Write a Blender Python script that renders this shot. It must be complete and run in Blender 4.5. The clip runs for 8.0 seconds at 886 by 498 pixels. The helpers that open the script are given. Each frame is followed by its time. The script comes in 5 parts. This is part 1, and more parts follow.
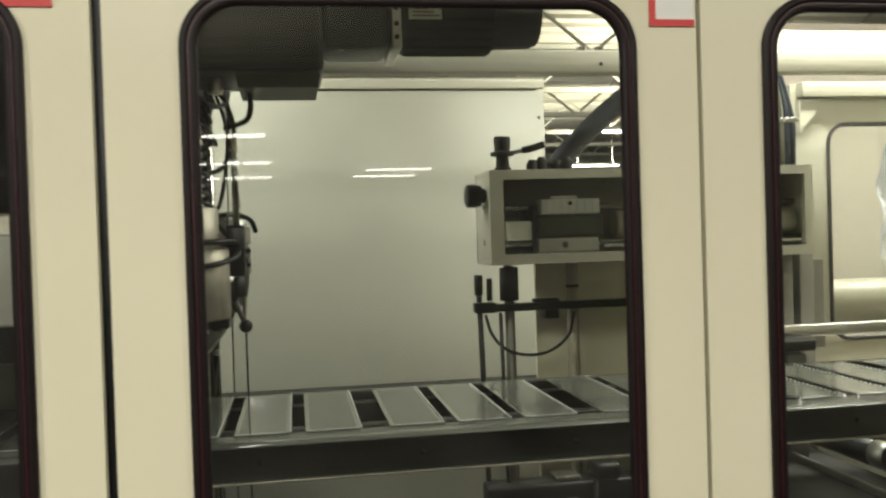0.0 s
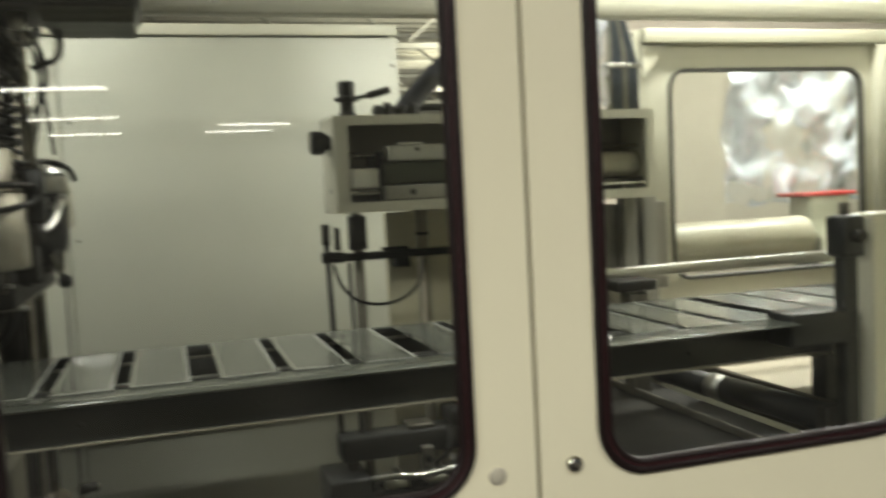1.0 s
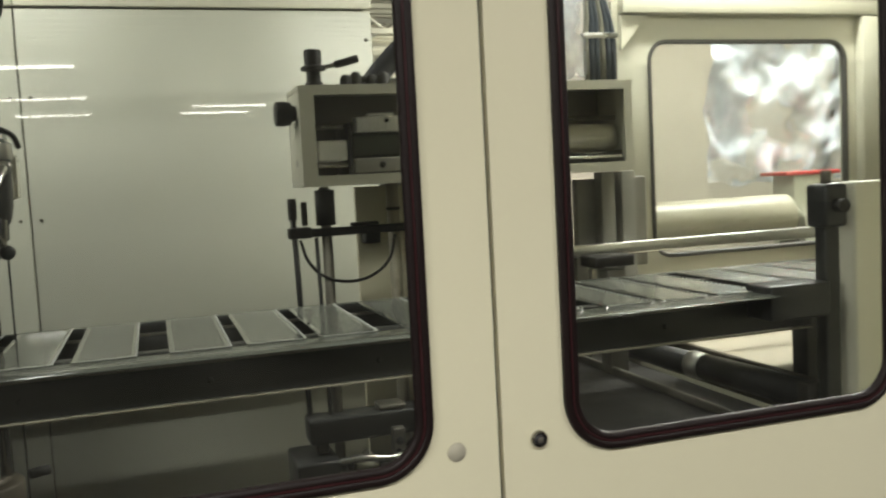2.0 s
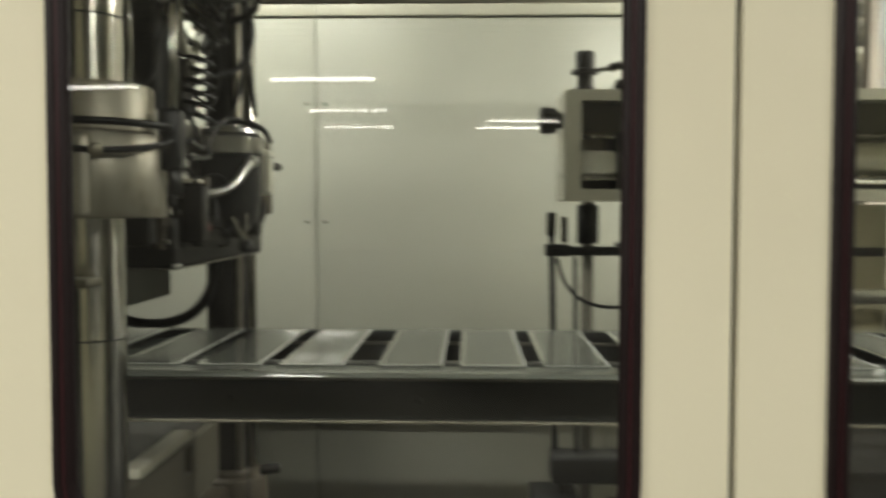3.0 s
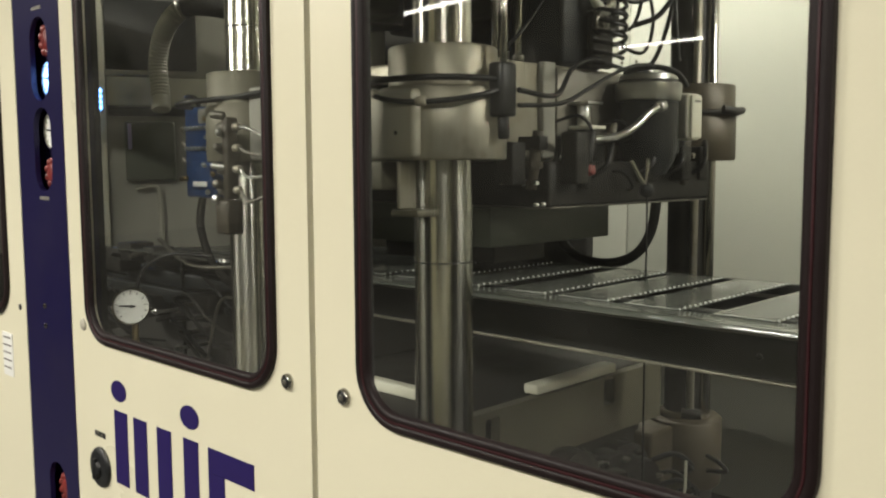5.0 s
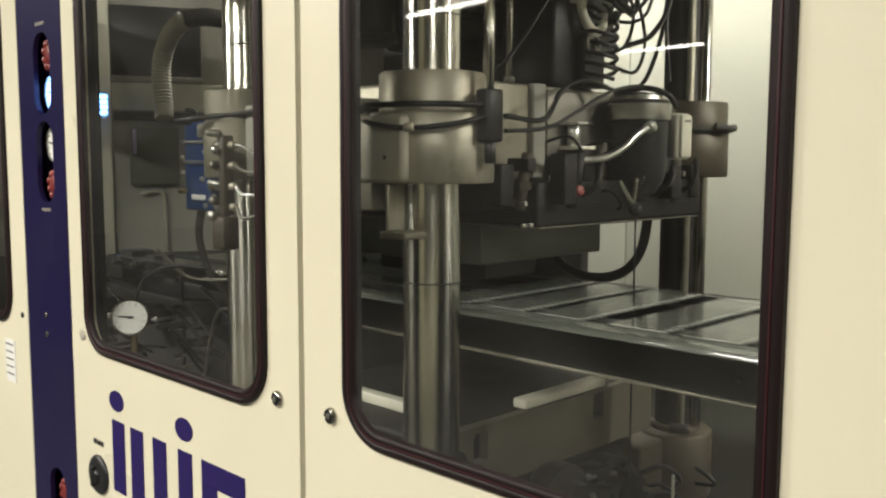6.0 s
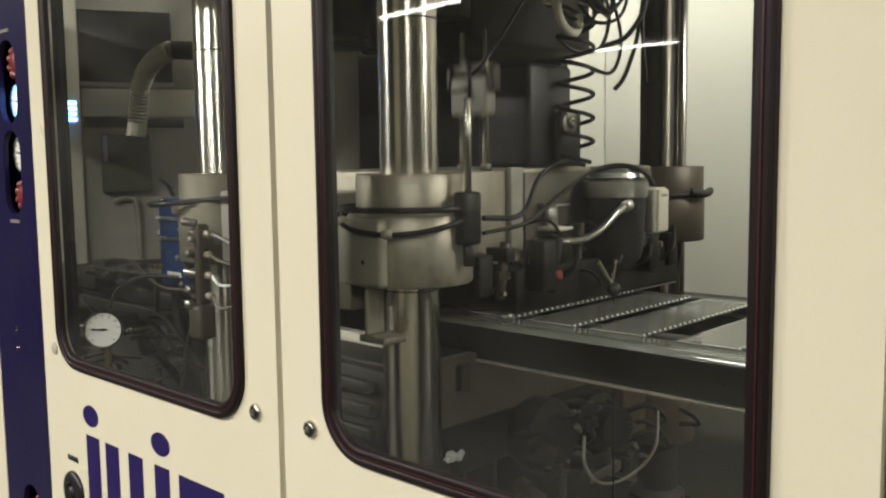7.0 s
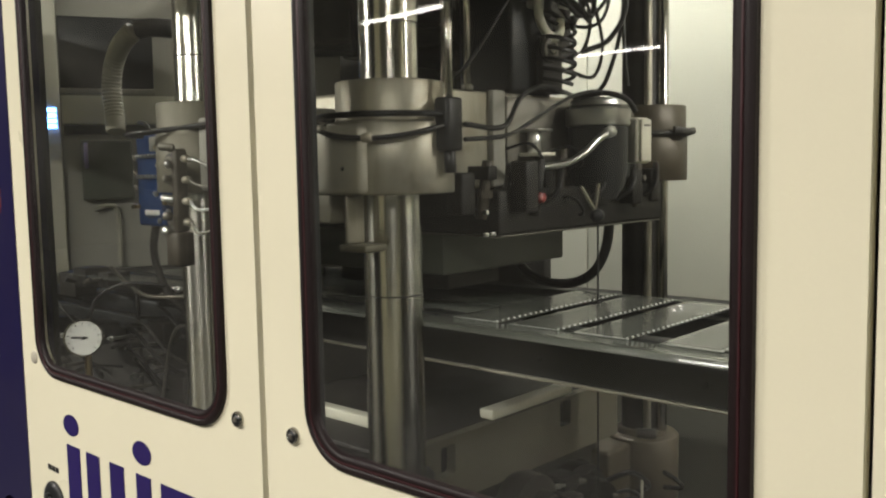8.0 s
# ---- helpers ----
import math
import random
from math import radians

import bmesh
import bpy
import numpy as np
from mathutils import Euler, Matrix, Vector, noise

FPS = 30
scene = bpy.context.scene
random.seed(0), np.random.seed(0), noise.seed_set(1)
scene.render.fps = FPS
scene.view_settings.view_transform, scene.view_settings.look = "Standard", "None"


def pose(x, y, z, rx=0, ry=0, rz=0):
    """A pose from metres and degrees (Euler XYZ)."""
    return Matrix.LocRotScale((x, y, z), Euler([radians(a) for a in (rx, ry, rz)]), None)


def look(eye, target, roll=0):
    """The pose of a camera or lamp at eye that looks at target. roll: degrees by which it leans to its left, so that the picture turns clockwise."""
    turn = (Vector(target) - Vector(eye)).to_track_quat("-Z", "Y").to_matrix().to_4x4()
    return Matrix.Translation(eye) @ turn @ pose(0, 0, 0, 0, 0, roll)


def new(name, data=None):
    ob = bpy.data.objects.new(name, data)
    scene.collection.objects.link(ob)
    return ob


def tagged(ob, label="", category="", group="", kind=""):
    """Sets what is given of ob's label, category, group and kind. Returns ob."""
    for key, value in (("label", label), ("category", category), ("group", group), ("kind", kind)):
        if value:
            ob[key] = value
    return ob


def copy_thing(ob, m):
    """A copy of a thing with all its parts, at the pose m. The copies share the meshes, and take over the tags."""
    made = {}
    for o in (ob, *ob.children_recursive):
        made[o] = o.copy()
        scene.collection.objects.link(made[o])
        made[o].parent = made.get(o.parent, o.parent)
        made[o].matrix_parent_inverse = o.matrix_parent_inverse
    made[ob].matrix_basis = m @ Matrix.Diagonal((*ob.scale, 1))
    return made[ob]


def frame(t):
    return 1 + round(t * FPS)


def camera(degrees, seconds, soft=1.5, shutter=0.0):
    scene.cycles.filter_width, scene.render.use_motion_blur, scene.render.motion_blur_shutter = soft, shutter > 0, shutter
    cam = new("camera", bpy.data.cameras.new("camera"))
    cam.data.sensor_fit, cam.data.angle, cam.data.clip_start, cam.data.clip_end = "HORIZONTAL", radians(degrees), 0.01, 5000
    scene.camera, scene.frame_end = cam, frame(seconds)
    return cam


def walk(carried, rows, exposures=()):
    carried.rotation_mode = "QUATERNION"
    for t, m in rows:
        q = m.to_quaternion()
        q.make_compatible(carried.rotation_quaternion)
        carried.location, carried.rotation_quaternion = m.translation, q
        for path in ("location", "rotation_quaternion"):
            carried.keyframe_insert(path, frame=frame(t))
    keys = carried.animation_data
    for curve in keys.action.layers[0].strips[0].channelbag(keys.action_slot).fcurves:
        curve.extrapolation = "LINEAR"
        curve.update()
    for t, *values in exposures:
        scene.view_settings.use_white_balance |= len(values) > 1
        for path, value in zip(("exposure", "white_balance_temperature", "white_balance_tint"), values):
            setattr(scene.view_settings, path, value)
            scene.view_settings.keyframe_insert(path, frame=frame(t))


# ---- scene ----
cam = camera(53.1, 8.0, soft=2.1, shutter=0.5)
PATH = [
    (0, (-0.198, -1.319, 1.616), (0.131, 0.653, 1.586), -1.8),
    (0.5, (-0.132, -1.312, 1.612), (0.248, 0.65, 1.523), -1.8),
    (1, (-0.101, -1.29, 1.576), (0.491, 0.616, 1.444), -2.9),
    (1.2, (-0.074, -1.272, 1.554), (0.61, 0.601, 1.404), -3.2),
    (2.3, (-0.002, -1.198, 1.51), (0.507, 0.729, 1.35), -2.8),
    (2.5, (0.034, -1.169, 1.496), (0.397, 0.792, 1.351), -2.2),
    (3, (0.139, -1.024, 1.499), (0.076, 0.973, 1.41), 0.1),
    (3.1, (0.16, -1.003, 1.501), (-0.011, 0.989, 1.426), 0.2),
    (3.5, (0.271, -0.874, 1.507), (-0.374, 1.018, 1.444), -0.2),
    (4, (0.435, -0.762, 1.482), (-0.696, 0.883, 1.358), -0.3),
    (4.3, (0.499, -0.779, 1.481), (-0.782, 0.75, 1.333), -0.3),
    (4.5, (0.545, -0.818, 1.476), (-0.786, 0.666, 1.317), -0.5),
    (4.7, (0.599, -0.861, 1.474), (-0.76, 0.596, 1.304), -0.5),
    (5.8, (0.698, -0.859, 1.511), (-0.706, 0.55, 1.305), 0.1),
    (6, (0.702, -0.857, 1.523), (-0.694, 0.562, 1.327), 0.2),
    (6.5, (0.692, -0.856, 1.527), (-0.681, 0.586, 1.34), -0.3),
    (7, (0.683, -0.841, 1.533), (-0.676, 0.613, 1.336), -0.7),
    (7.5, (0.681, -0.836, 1.532), (-0.667, 0.629, 1.344), -0.8),
    (8, (0.682, -0.836, 1.53), (-0.652, 0.643, 1.346), -1.0),
]
walk(cam, [(t, look(eye, aim, lean)) for t, eye, aim, lean in PATH],
     exposures=[(0, 0.0, 6500, 10), (1.2, -0.05, 6350, 10), (2.5, -0.06, 6300, 11), (3.5, 0.12, 6500, 12), (4.5, 0.18, 6500, 12), (5.6, 0.45, 6400, 14), (6.2, 0.47, 6400, 15), (7.0, 0.33, 6350, 16), (8.0, 0.32, 6350, 16)])


# ---- light ----
world = bpy.data.worlds.new("hall_air")
scene.world = world
world.use_nodes = True
world.node_tree.nodes["Background"].inputs[0].default_value = (0.9, 0.92, 0.8, 1)
world.node_tree.nodes["Background"].inputs[1].default_value = 0.05

LAMP_POWER = 72.0


def area(name, x, y, z, sx, sy, power, colour=(1.0, 0.965, 0.85), target=None):
    d = bpy.data.lights.new(name, "AREA")
    d.shape, d.size, d.size_y, d.energy, d.color = "RECTANGLE", sx, sy, power, colour
    ob = new(name, d)
    ob.matrix_world = look((x, y, z), target or (x, y + 0.001, 0))
    return ob


# unseen aisle tubes, and added ones over the open machine top to light the inside
for x, k in ((-3.4, 2.30), (-0.4, 1.22), (2.6, 0.97)):
    area("aisle_lamp_light", x, -2.4, 3.06, 1.4, 0.16, LAMP_POWER * k)
for x in (-2.9, -1.05):
    area("machine_fill_light", x, 1.80, 2.82, 1.4, 0.16, LAMP_POWER * 0.345)
# the tubes farther down the hall light the roof above them
for x, y in ((-4.73, -8.9), (-1.55, -11.0)):
    area("hall_lamp_light", x, y, 3.2, 1.4, 0.3, LAMP_POWER * 0.8, target=(x, y + 0.3, 6.0))
# added fill: brightens the roller housing and plates, and the space behind the machine
area("rear_fill_light", 1.75, 1.14, 2.82, 1.4, 0.16, LAMP_POWER * 0.62)
area("rear_fill_light", 3.4, 2.2, 3.16, 1.4, 0.16, LAMP_POWER * 2.0)
# added up-facing fill that brightens the far roof
for x, y in ((4.0, 7.0), (6.0, 14.0), (8.0, 22.0)):
    area("rear_hall_fill", x, y, 3.5, 1.4, 0.3, LAMP_POWER * 3.4, target=(x, y + 0.8, 6.0))


# ---- materials ----
def mat(name, colour, rough=0.5, metal=0.0, var=0.12, scale=6.0, bump=0.0, fine=60.0, dirt=0.0, dirtcol=(0.1, 0.08, 0.05),
        coat=0.0, stretch=(1, 1, 1), rvar=0.1, perobj=0.0, spec=0.5, coatrough=0.15):
    m = bpy.data.materials.new(name)
    m.use_nodes = True
    nt = m.node_tree
    nd, ln = nt.nodes, nt.links
    b = nd["Principled BSDF"]
    b.inputs["Metallic"].default_value = metal
    b.inputs["Specular IOR Level"].default_value = spec
    b.inputs["Coat Weight"].default_value = coat
    b.inputs["Coat Roughness"].default_value = coatrough
    tc = nd.new("ShaderNodeTexCoord")
    mp = nd.new("ShaderNodeMapping")
    mp.inputs["Scale"].default_value = stretch
    ln.new(tc.outputs["Object"], mp.inputs[0])
    n1 = nd.new("ShaderNodeTexNoise")
    n1.inputs["Scale"].default_value, n1.inputs["Detail"].default_value = scale, 5
    n2 = nd.new("ShaderNodeTexNoise")
    n2.inputs["Scale"].default_value, n2.inputs["Detail"].default_value = fine, 4
    for n in (n1, n2):
        ln.new(mp.outputs[0], n.inputs["Vector"])
    mix = nd.new("ShaderNodeMix")
    mix.data_type = "RGBA"
    lo = tuple(c * (1 - var) for c in colour)
    hi = tuple(min(1, c * (1 + var)) for c in colour)
    mix.inputs[6].default_value, mix.inputs[7].default_value = (*lo, 1), (*hi, 1)
    ad = nd.new("ShaderNodeMath")
    ad.operation = "MULTIPLY_ADD"
    ln.new(n2.outputs[0], ad.inputs[0])
    ad.inputs[1].default_value = 0.35
    sub = nd.new("ShaderNodeMath")
    sub.operation = "MULTIPLY"
    ln.new(n1.outputs[0], sub.inputs[0])
    sub.inputs[1].default_value = 0.65
    ln.new(sub.outputs[0], ad.inputs[2])
    ln.new(ad.outputs[0], mix.inputs[0])
    col = mix.outputs[2]
    if dirt > 0:
        n3 = nd.new("ShaderNodeTexNoise")
        n3.inputs["Scale"].default_value, n3.inputs["Detail"].default_value, n3.inputs["Roughness"].default_value = scale * 0.6, 8, 0.7
        ln.new(tc.outputs["Object"], n3.inputs["Vector"])
        r = nd.new("ShaderNodeMapRange")
        r.inputs[1].default_value, r.inputs[2].default_value, r.inputs[3].default_value, r.inputs[4].default_value = 0.5, 0.8, 0, dirt
        ln.new(n3.outputs[0], r.inputs[0])
        mx = nd.new("ShaderNodeMix")
        mx.data_type = "RGBA"
        ln.new(r.outputs[0], mx.inputs[0])
        ln.new(col, mx.inputs[6])
        mx.inputs[7].default_value = (*dirtcol, 1)
        col = mx.outputs[2]
    if perobj > 0:
        oi = nd.new("ShaderNodeObjectInfo")
        hs = nd.new("ShaderNodeHueSaturation")
        rr = nd.new("ShaderNodeMapRange")
        rr.inputs[3].default_value, rr.inputs[4].default_value = 1 - perobj, 1 + perobj
        ln.new(oi.outputs["Random"], rr.inputs[0])
        ln.new(rr.outputs[0], hs.inputs["Value"])
        ln.new(col, hs.inputs["Color"])
        col = hs.outputs[0]
    ln.new(col, b.inputs["Base Color"])
    rg = nd.new("ShaderNodeMapRange")
    rg.inputs[3].default_value, rg.inputs[4].default_value = max(0.02, rough - rvar), min(1, rough + rvar)
    ln.new(n1.outputs[0], rg.inputs[0])
    ln.new(rg.outputs[0], b.inputs["Roughness"])
    if bump > 0:
        bp = nd.new("ShaderNodeBump")
        bp.inputs["Strength"].default_value, bp.inputs["Distance"].default_value = bump, 0.002
        ln.new(n2.outputs[0], bp.inputs["Height"])
        ln.new(bp.outputs[0], b.inputs["Normal"])
    return m


def glow(name, colour, strength):
    m = bpy.data.materials.new(name)
    m.use_nodes = True
    b = m.node_tree.nodes["Principled BSDF"]
    b.inputs["Base Color"].default_value = (*colour, 1)
    b.inputs["Emission Color"].default_value = (*colour, 1)
    b.inputs["Emission Strength"].default_value = strength
    return m


def pane_material(name, film, gloss=1.0):
    """Clear safety glazing: see-through, mirror gloss at its face, and a faint uneven film of dust and wiping marks."""
    m = bpy.data.materials.new(name)
    m.use_nodes = True
    nt = m.node_tree
    nd, ln = nt.nodes, nt.links
    nd.remove(nd["Principled BSDF"])
    out = nd["Material Output"]
    tr = nd.new("ShaderNodeBsdfTransparent")
    tr.inputs[0].default_value = (0.93, 0.95, 0.93, 1)
    gl = nd.new("ShaderNodeBsdfGlossy")
    gl.inputs["Roughness"].default_value = 0.012
    gl.inputs["Color"].default_value = (1, 1, 1, 1)
    lw = nd.new("ShaderNodeLayerWeight")
    lw.inputs[0].default_value = 0.5
    po = nd.new("ShaderNodeMath")
    po.operation = "POWER"
    ln.new(lw.outputs["Facing"], po.inputs[0])
    po.inputs[1].default_value = 5.0
    mu = nd.new("ShaderNodeMath")
    mu.operation = "MULTIPLY_ADD"
    ln.new(po.outputs[0], mu.inputs[0])
    mu.inputs[1].default_value, mu.inputs[2].default_value = 0.55, 0.04 * gloss
    mx = nd.new("ShaderNodeMixShader")
    ln.new(mu.outputs[0], mx.inputs[0])
    ln.new(tr.outputs[0], mx.inputs[1])
    ln.new(gl.outputs[0], mx.inputs[2])
    df = nd.new("ShaderNodeBsdfDiffuse")
    df.inputs[0].default_value = (0.6, 0.58, 0.52, 1)
    tc = nd.new("ShaderNodeTexCoord")
    mp = nd.new("ShaderNodeMapping")
    mp.inputs["Scale"].default_value = (1.0, 1.0, 2.2)
    mp.inputs["Rotation"].default_value = (0, 0.6, 0)
    ln.new(tc.outputs["Object"], mp.inputs[0])
    no = nd.new("ShaderNodeTexNoise")
    no.inputs["Scale"].default_value, no.inputs["Detail"].default_value = 3.0, 6
    no.inputs["Distortion"].default_value = 0.8
    ln.new(mp.outputs[0], no.inputs["Vector"])
    mr = nd.new("ShaderNodeMapRange")
    mr.inputs[1].default_value, mr.inputs[2].default_value, mr.inputs[3].default_value, mr.inputs[4].default_value = 0.3, 0.75, film * 0.12, film
    ln.new(no.outputs[0], mr.inputs[0])
    m2 = nd.new("ShaderNodeMixShader")
    ln.new(mr.outputs[0], m2.inputs[0])
    ln.new(mx.outputs[0], m2.inputs[1])
    ln.new(df.outputs[0], m2.inputs[2])
    ln.new(m2.outputs[0], out.inputs["Surface"])
    return m


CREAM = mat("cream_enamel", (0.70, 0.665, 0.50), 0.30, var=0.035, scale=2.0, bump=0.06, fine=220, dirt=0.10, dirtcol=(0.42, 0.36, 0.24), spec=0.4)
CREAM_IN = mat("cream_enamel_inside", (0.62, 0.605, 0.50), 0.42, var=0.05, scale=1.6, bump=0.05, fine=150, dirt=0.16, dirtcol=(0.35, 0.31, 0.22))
# the tone mottling of this panel paints in blurred reflections and haze
WALL_IN = mat("satin_rear_panel", (0.53, 0.53, 0.455), 0.36, var=0.15, scale=1.5, bump=0.05, fine=150, dirt=0.3, dirtcol=(0.33, 0.33, 0.28))
RUBBER = mat("maroon_rubber", (0.009, 0.0042, 0.0042), 0.5, var=0.25, scale=20, bump=0.1, fine=300, spec=0.25)
SEAM = mat("grey_seal", (0.17, 0.155, 0.12), 0.7, var=0.15, scale=14)
GLASS = pane_material("window_glazing", 0.013)
GLASS_DUSTY = pane_material("dusty_glazing", 0.024)
GLASS_REAR = pane_material("rear_glazing", 0.03, 1.6)
CHROME = mat("hard_chrome", (0.37, 0.36, 0.325), 0.17, 1.0, var=0.2, scale=10, stretch=(1, 1, 0.15), rvar=0.06)


def ground_round(material, amount):
    """Fine grinding marks round the shaft: the gloss stretches along it."""
    nt = material.node_tree
    b = nt.nodes["Principled BSDF"]
    tg = nt.nodes.new("ShaderNodeTangent")
    tg.direction_type, tg.axis = "RADIAL", "Z"
    nt.links.new(tg.outputs[0], b.inputs["Tangent"])
    b.inputs["Anisotropic"].default_value, b.inputs["Anisotropic Rotation"].default_value = amount, 0.25


COLUMN_CHROME = mat("ground_column_chrome", (0.72, 0.70, 0.63), 0.25, 1.0, var=0.15, scale=10, stretch=(1, 1, 0.15), rvar=0.04, dirt=0.10, dirtcol=(0.22, 0.19, 0.13))
ground_round(COLUMN_CHROME, 0.95)
STEEL = mat("machined_steel", (0.37, 0.345, 0.28), 0.48, 0.65, var=0.5, scale=22, bump=0.15, fine=120, stretch=(1, 1, 0.15), rvar=0.16, dirt=0.9, dirtcol=(0.13, 0.10, 0.06))
CHEEK = mat("worn_plate_steel", (0.145, 0.135, 0.10), 0.55, 0.35, var=0.35, scale=7, bump=0.2, fine=90, dirt=0.6, dirtcol=(0.07, 0.055, 0.035))
FACET = mat("ground_steel_face", (0.38, 0.36, 0.30), 0.48, 0.5, var=0.2, scale=20, bump=0.1, fine=120, stretch=(1, 1, 0.2), dirt=0.4, dirtcol=(0.2, 0.16, 0.1))
BROWNED = mat("browned_cast_steel", (0.050, 0.041, 0.028), 0.5, 0.25, var=0.4, scale=12, bump=0.3, fine=80, dirt=0.6, dirtcol=(0.03, 0.022, 0.014))
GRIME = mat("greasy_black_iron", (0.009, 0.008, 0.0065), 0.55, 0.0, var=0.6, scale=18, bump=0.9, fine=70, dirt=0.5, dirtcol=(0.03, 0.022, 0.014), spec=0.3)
MAROON = mat("maroon_gasket_filler", (0.034, 0.006, 0.008), 0.4, var=0.2, scale=30)
STEEL_DULL = mat("dull_steel", (0.17, 0.16, 0.135), 0.48, 0.7, var=0.35, scale=9, bump=0.2, fine=140, dirt=0.4, dirtcol=(0.06, 0.05, 0.04))
ALU = mat("aluminium_bar", (0.60, 0.60, 0.57), 0.32, 1.0, var=0.1, scale=12, bump=0.05, fine=200)
RAIL = mat("black_oxide_rail", (0.016, 0.017, 0.016), 0.42, 0.3, var=0.3, scale=9, bump=0.08, fine=150, dirt=0.25, dirtcol=(0.04, 0.038, 0.03))
BLACK = mat("black_enamel", (0.010, 0.011, 0.012), 0.42, var=0.3, scale=10, bump=0.1, fine=160, dirt=0.3, dirtcol=(0.03, 0.028, 0.024))
HOSE = mat("black_hose", (0.008, 0.008, 0.008), 0.42, var=0.2, scale=30, spec=0.35)
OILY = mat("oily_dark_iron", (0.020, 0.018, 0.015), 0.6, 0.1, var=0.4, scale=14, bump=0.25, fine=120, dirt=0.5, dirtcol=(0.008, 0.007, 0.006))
TOOL = mat("grey_green_tool", (0.085, 0.092, 0.072), 0.5, 0.1, var=0.12, scale=8, bump=0.06, fine=160, dirt=0.2)
FILM = mat("smoky_film_sheet", (0.105, 0.112, 0.098), 0.15, var=0.2, scale=5, bump=0.05, fine=60, rvar=0.08)
TRAY = mat("formed_plastic_tray", (0.125, 0.131, 0.117), 0.08, var=0.18, scale=9, bump=0.03, fine=90, rvar=0.03, perobj=0.06, coat=0.75, spec=0.8, coatrough=0.06)
BEAD = mat("clear_bead", (0.62, 0.63, 0.60), 0.06, var=0.05, scale=40, coat=1.0)
BLUE = mat("dark_blue_enamel", (0.009, 0.007, 0.042), 0.36, spec=0.3, var=0.12, scale=4, bump=0.06, fine=200, dirt=0.1)
LOGO = mat("violet_blue_lettering_film", (0.017, 0.009, 0.085), 0.5, spec=0.25, var=0.06, scale=8)
RED = mat("red_handwheel_plastic", (0.17, 0.022, 0.018), 0.4, var=0.55, scale=60, fine=200, dirt=0.6, dirtcol=(0.03, 0.008, 0.008))
REDSTRIP = mat("red_sticker_ink", (0.55, 0.045, 0.040), 0.5, var=0.08)
PLUG = mat("grey_plastic_plug", (0.40, 0.375, 0.30), 0.6, var=0.08, scale=40)
TAN_IRON = mat("tan_oiled_iron", (0.068, 0.055, 0.036), 0.45, 0.3, var=0.3, scale=10, bump=0.2, fine=90, dirt=0.5, dirtcol=(0.05, 0.036, 0.022))
RUBBER_GREY = mat("grey_rubber", (0.075, 0.072, 0.066), 0.6, var=0.2, scale=20)
WHITE = mat("white_dial_enamel", (0.80, 0.80, 0.76), 0.35, var=0.04)
PAPER = mat("white_paper_label", (0.74, 0.74, 0.70), 0.6, var=0.05)
GREYBAR = mat("faded_print", (0.16, 0.15, 0.13), 0.6, var=0.1)
CABLE_GREY = mat("grey_conduit", (0.30, 0.29, 0.235), 0.5, var=0.12, scale=20)
BLUEDEV = mat("blue_valve_enamel", (0.010, 0.040, 0.135), 0.4, var=0.15, scale=14, bump=0.06)
BRASS = mat("brass_fitting", (0.30, 0.225, 0.115), 0.45, 1.0, var=0.15, scale=20)
FLOORM = mat("painted_concrete", (0.060, 0.058, 0.053), 0.55, var=0.18, scale=1.2, bump=0.15, fine=40, dirt=0.4)
WALLM = mat("hall_plaster", (0.45, 0.44, 0.38), 0.8, var=0.06, scale=0.7, bump=0.1, fine=40, dirt=0.12)
ROOFM = mat("roof_sheet", (0.60, 0.57, 0.46), 0.6, var=0.1, scale=1.5, dirt=0.2)
TRUSS = mat("roof_steel", (0.42, 0.40, 0.33), 0.55, var=0.1, scale=3)
PLASTIC_SHEET = mat("crumpled_film_sheeting", (0.80, 0.84, 0.95), 0.25, var=0.06, scale=5, bump=0.5, fine=14, rvar=0.08)


def veil(material, lo, hi, scale):
    """Clear film: lets the uneven share of light through that its creases leave open."""
    nt = material.node_tree
    tc, no, mr = nt.nodes.new("ShaderNodeTexCoord"), nt.nodes.new("ShaderNodeTexNoise"), nt.nodes.new("ShaderNodeMapRange")
    no.inputs["Scale"].default_value, no.inputs["Detail"].default_value = scale, 4
    nt.links.new(tc.outputs["Object"], no.inputs["Vector"])
    mr.inputs[1].default_value, mr.inputs[2].default_value, mr.inputs[3].default_value, mr.inputs[4].default_value = 0.38, 0.66, lo, hi
    nt.links.new(no.outputs[0], mr.inputs[0])
    nt.links.new(mr.outputs[0], nt.nodes["Principled BSDF"].inputs["Alpha"])


veil(PLASTIC_SHEET, 0.08, 0.95, 4.2)
PARTITION = mat("warm_partition_paint", (0.56, 0.495, 0.42), 0.8, var=0.05, scale=0.9, bump=0.08, fine=40, dirt=0.1)
ROLLFILM = mat("film_roll_wrap", (0.50, 0.45, 0.36), 0.4, var=0.06, scale=4, bump=0.1, fine=20)
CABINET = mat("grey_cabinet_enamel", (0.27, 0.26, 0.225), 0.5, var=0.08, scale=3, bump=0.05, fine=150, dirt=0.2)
TUBE = glow("fluorescent_tube", (1.0, 0.97, 0.86), 13.0)
BLUELED = glow("blue_indicator", (0.10, 0.32, 1.0), 18.0)
BLUEDIAL = glow("blue_lit_dial", (0.22, 0.45, 1.0), 4.5)


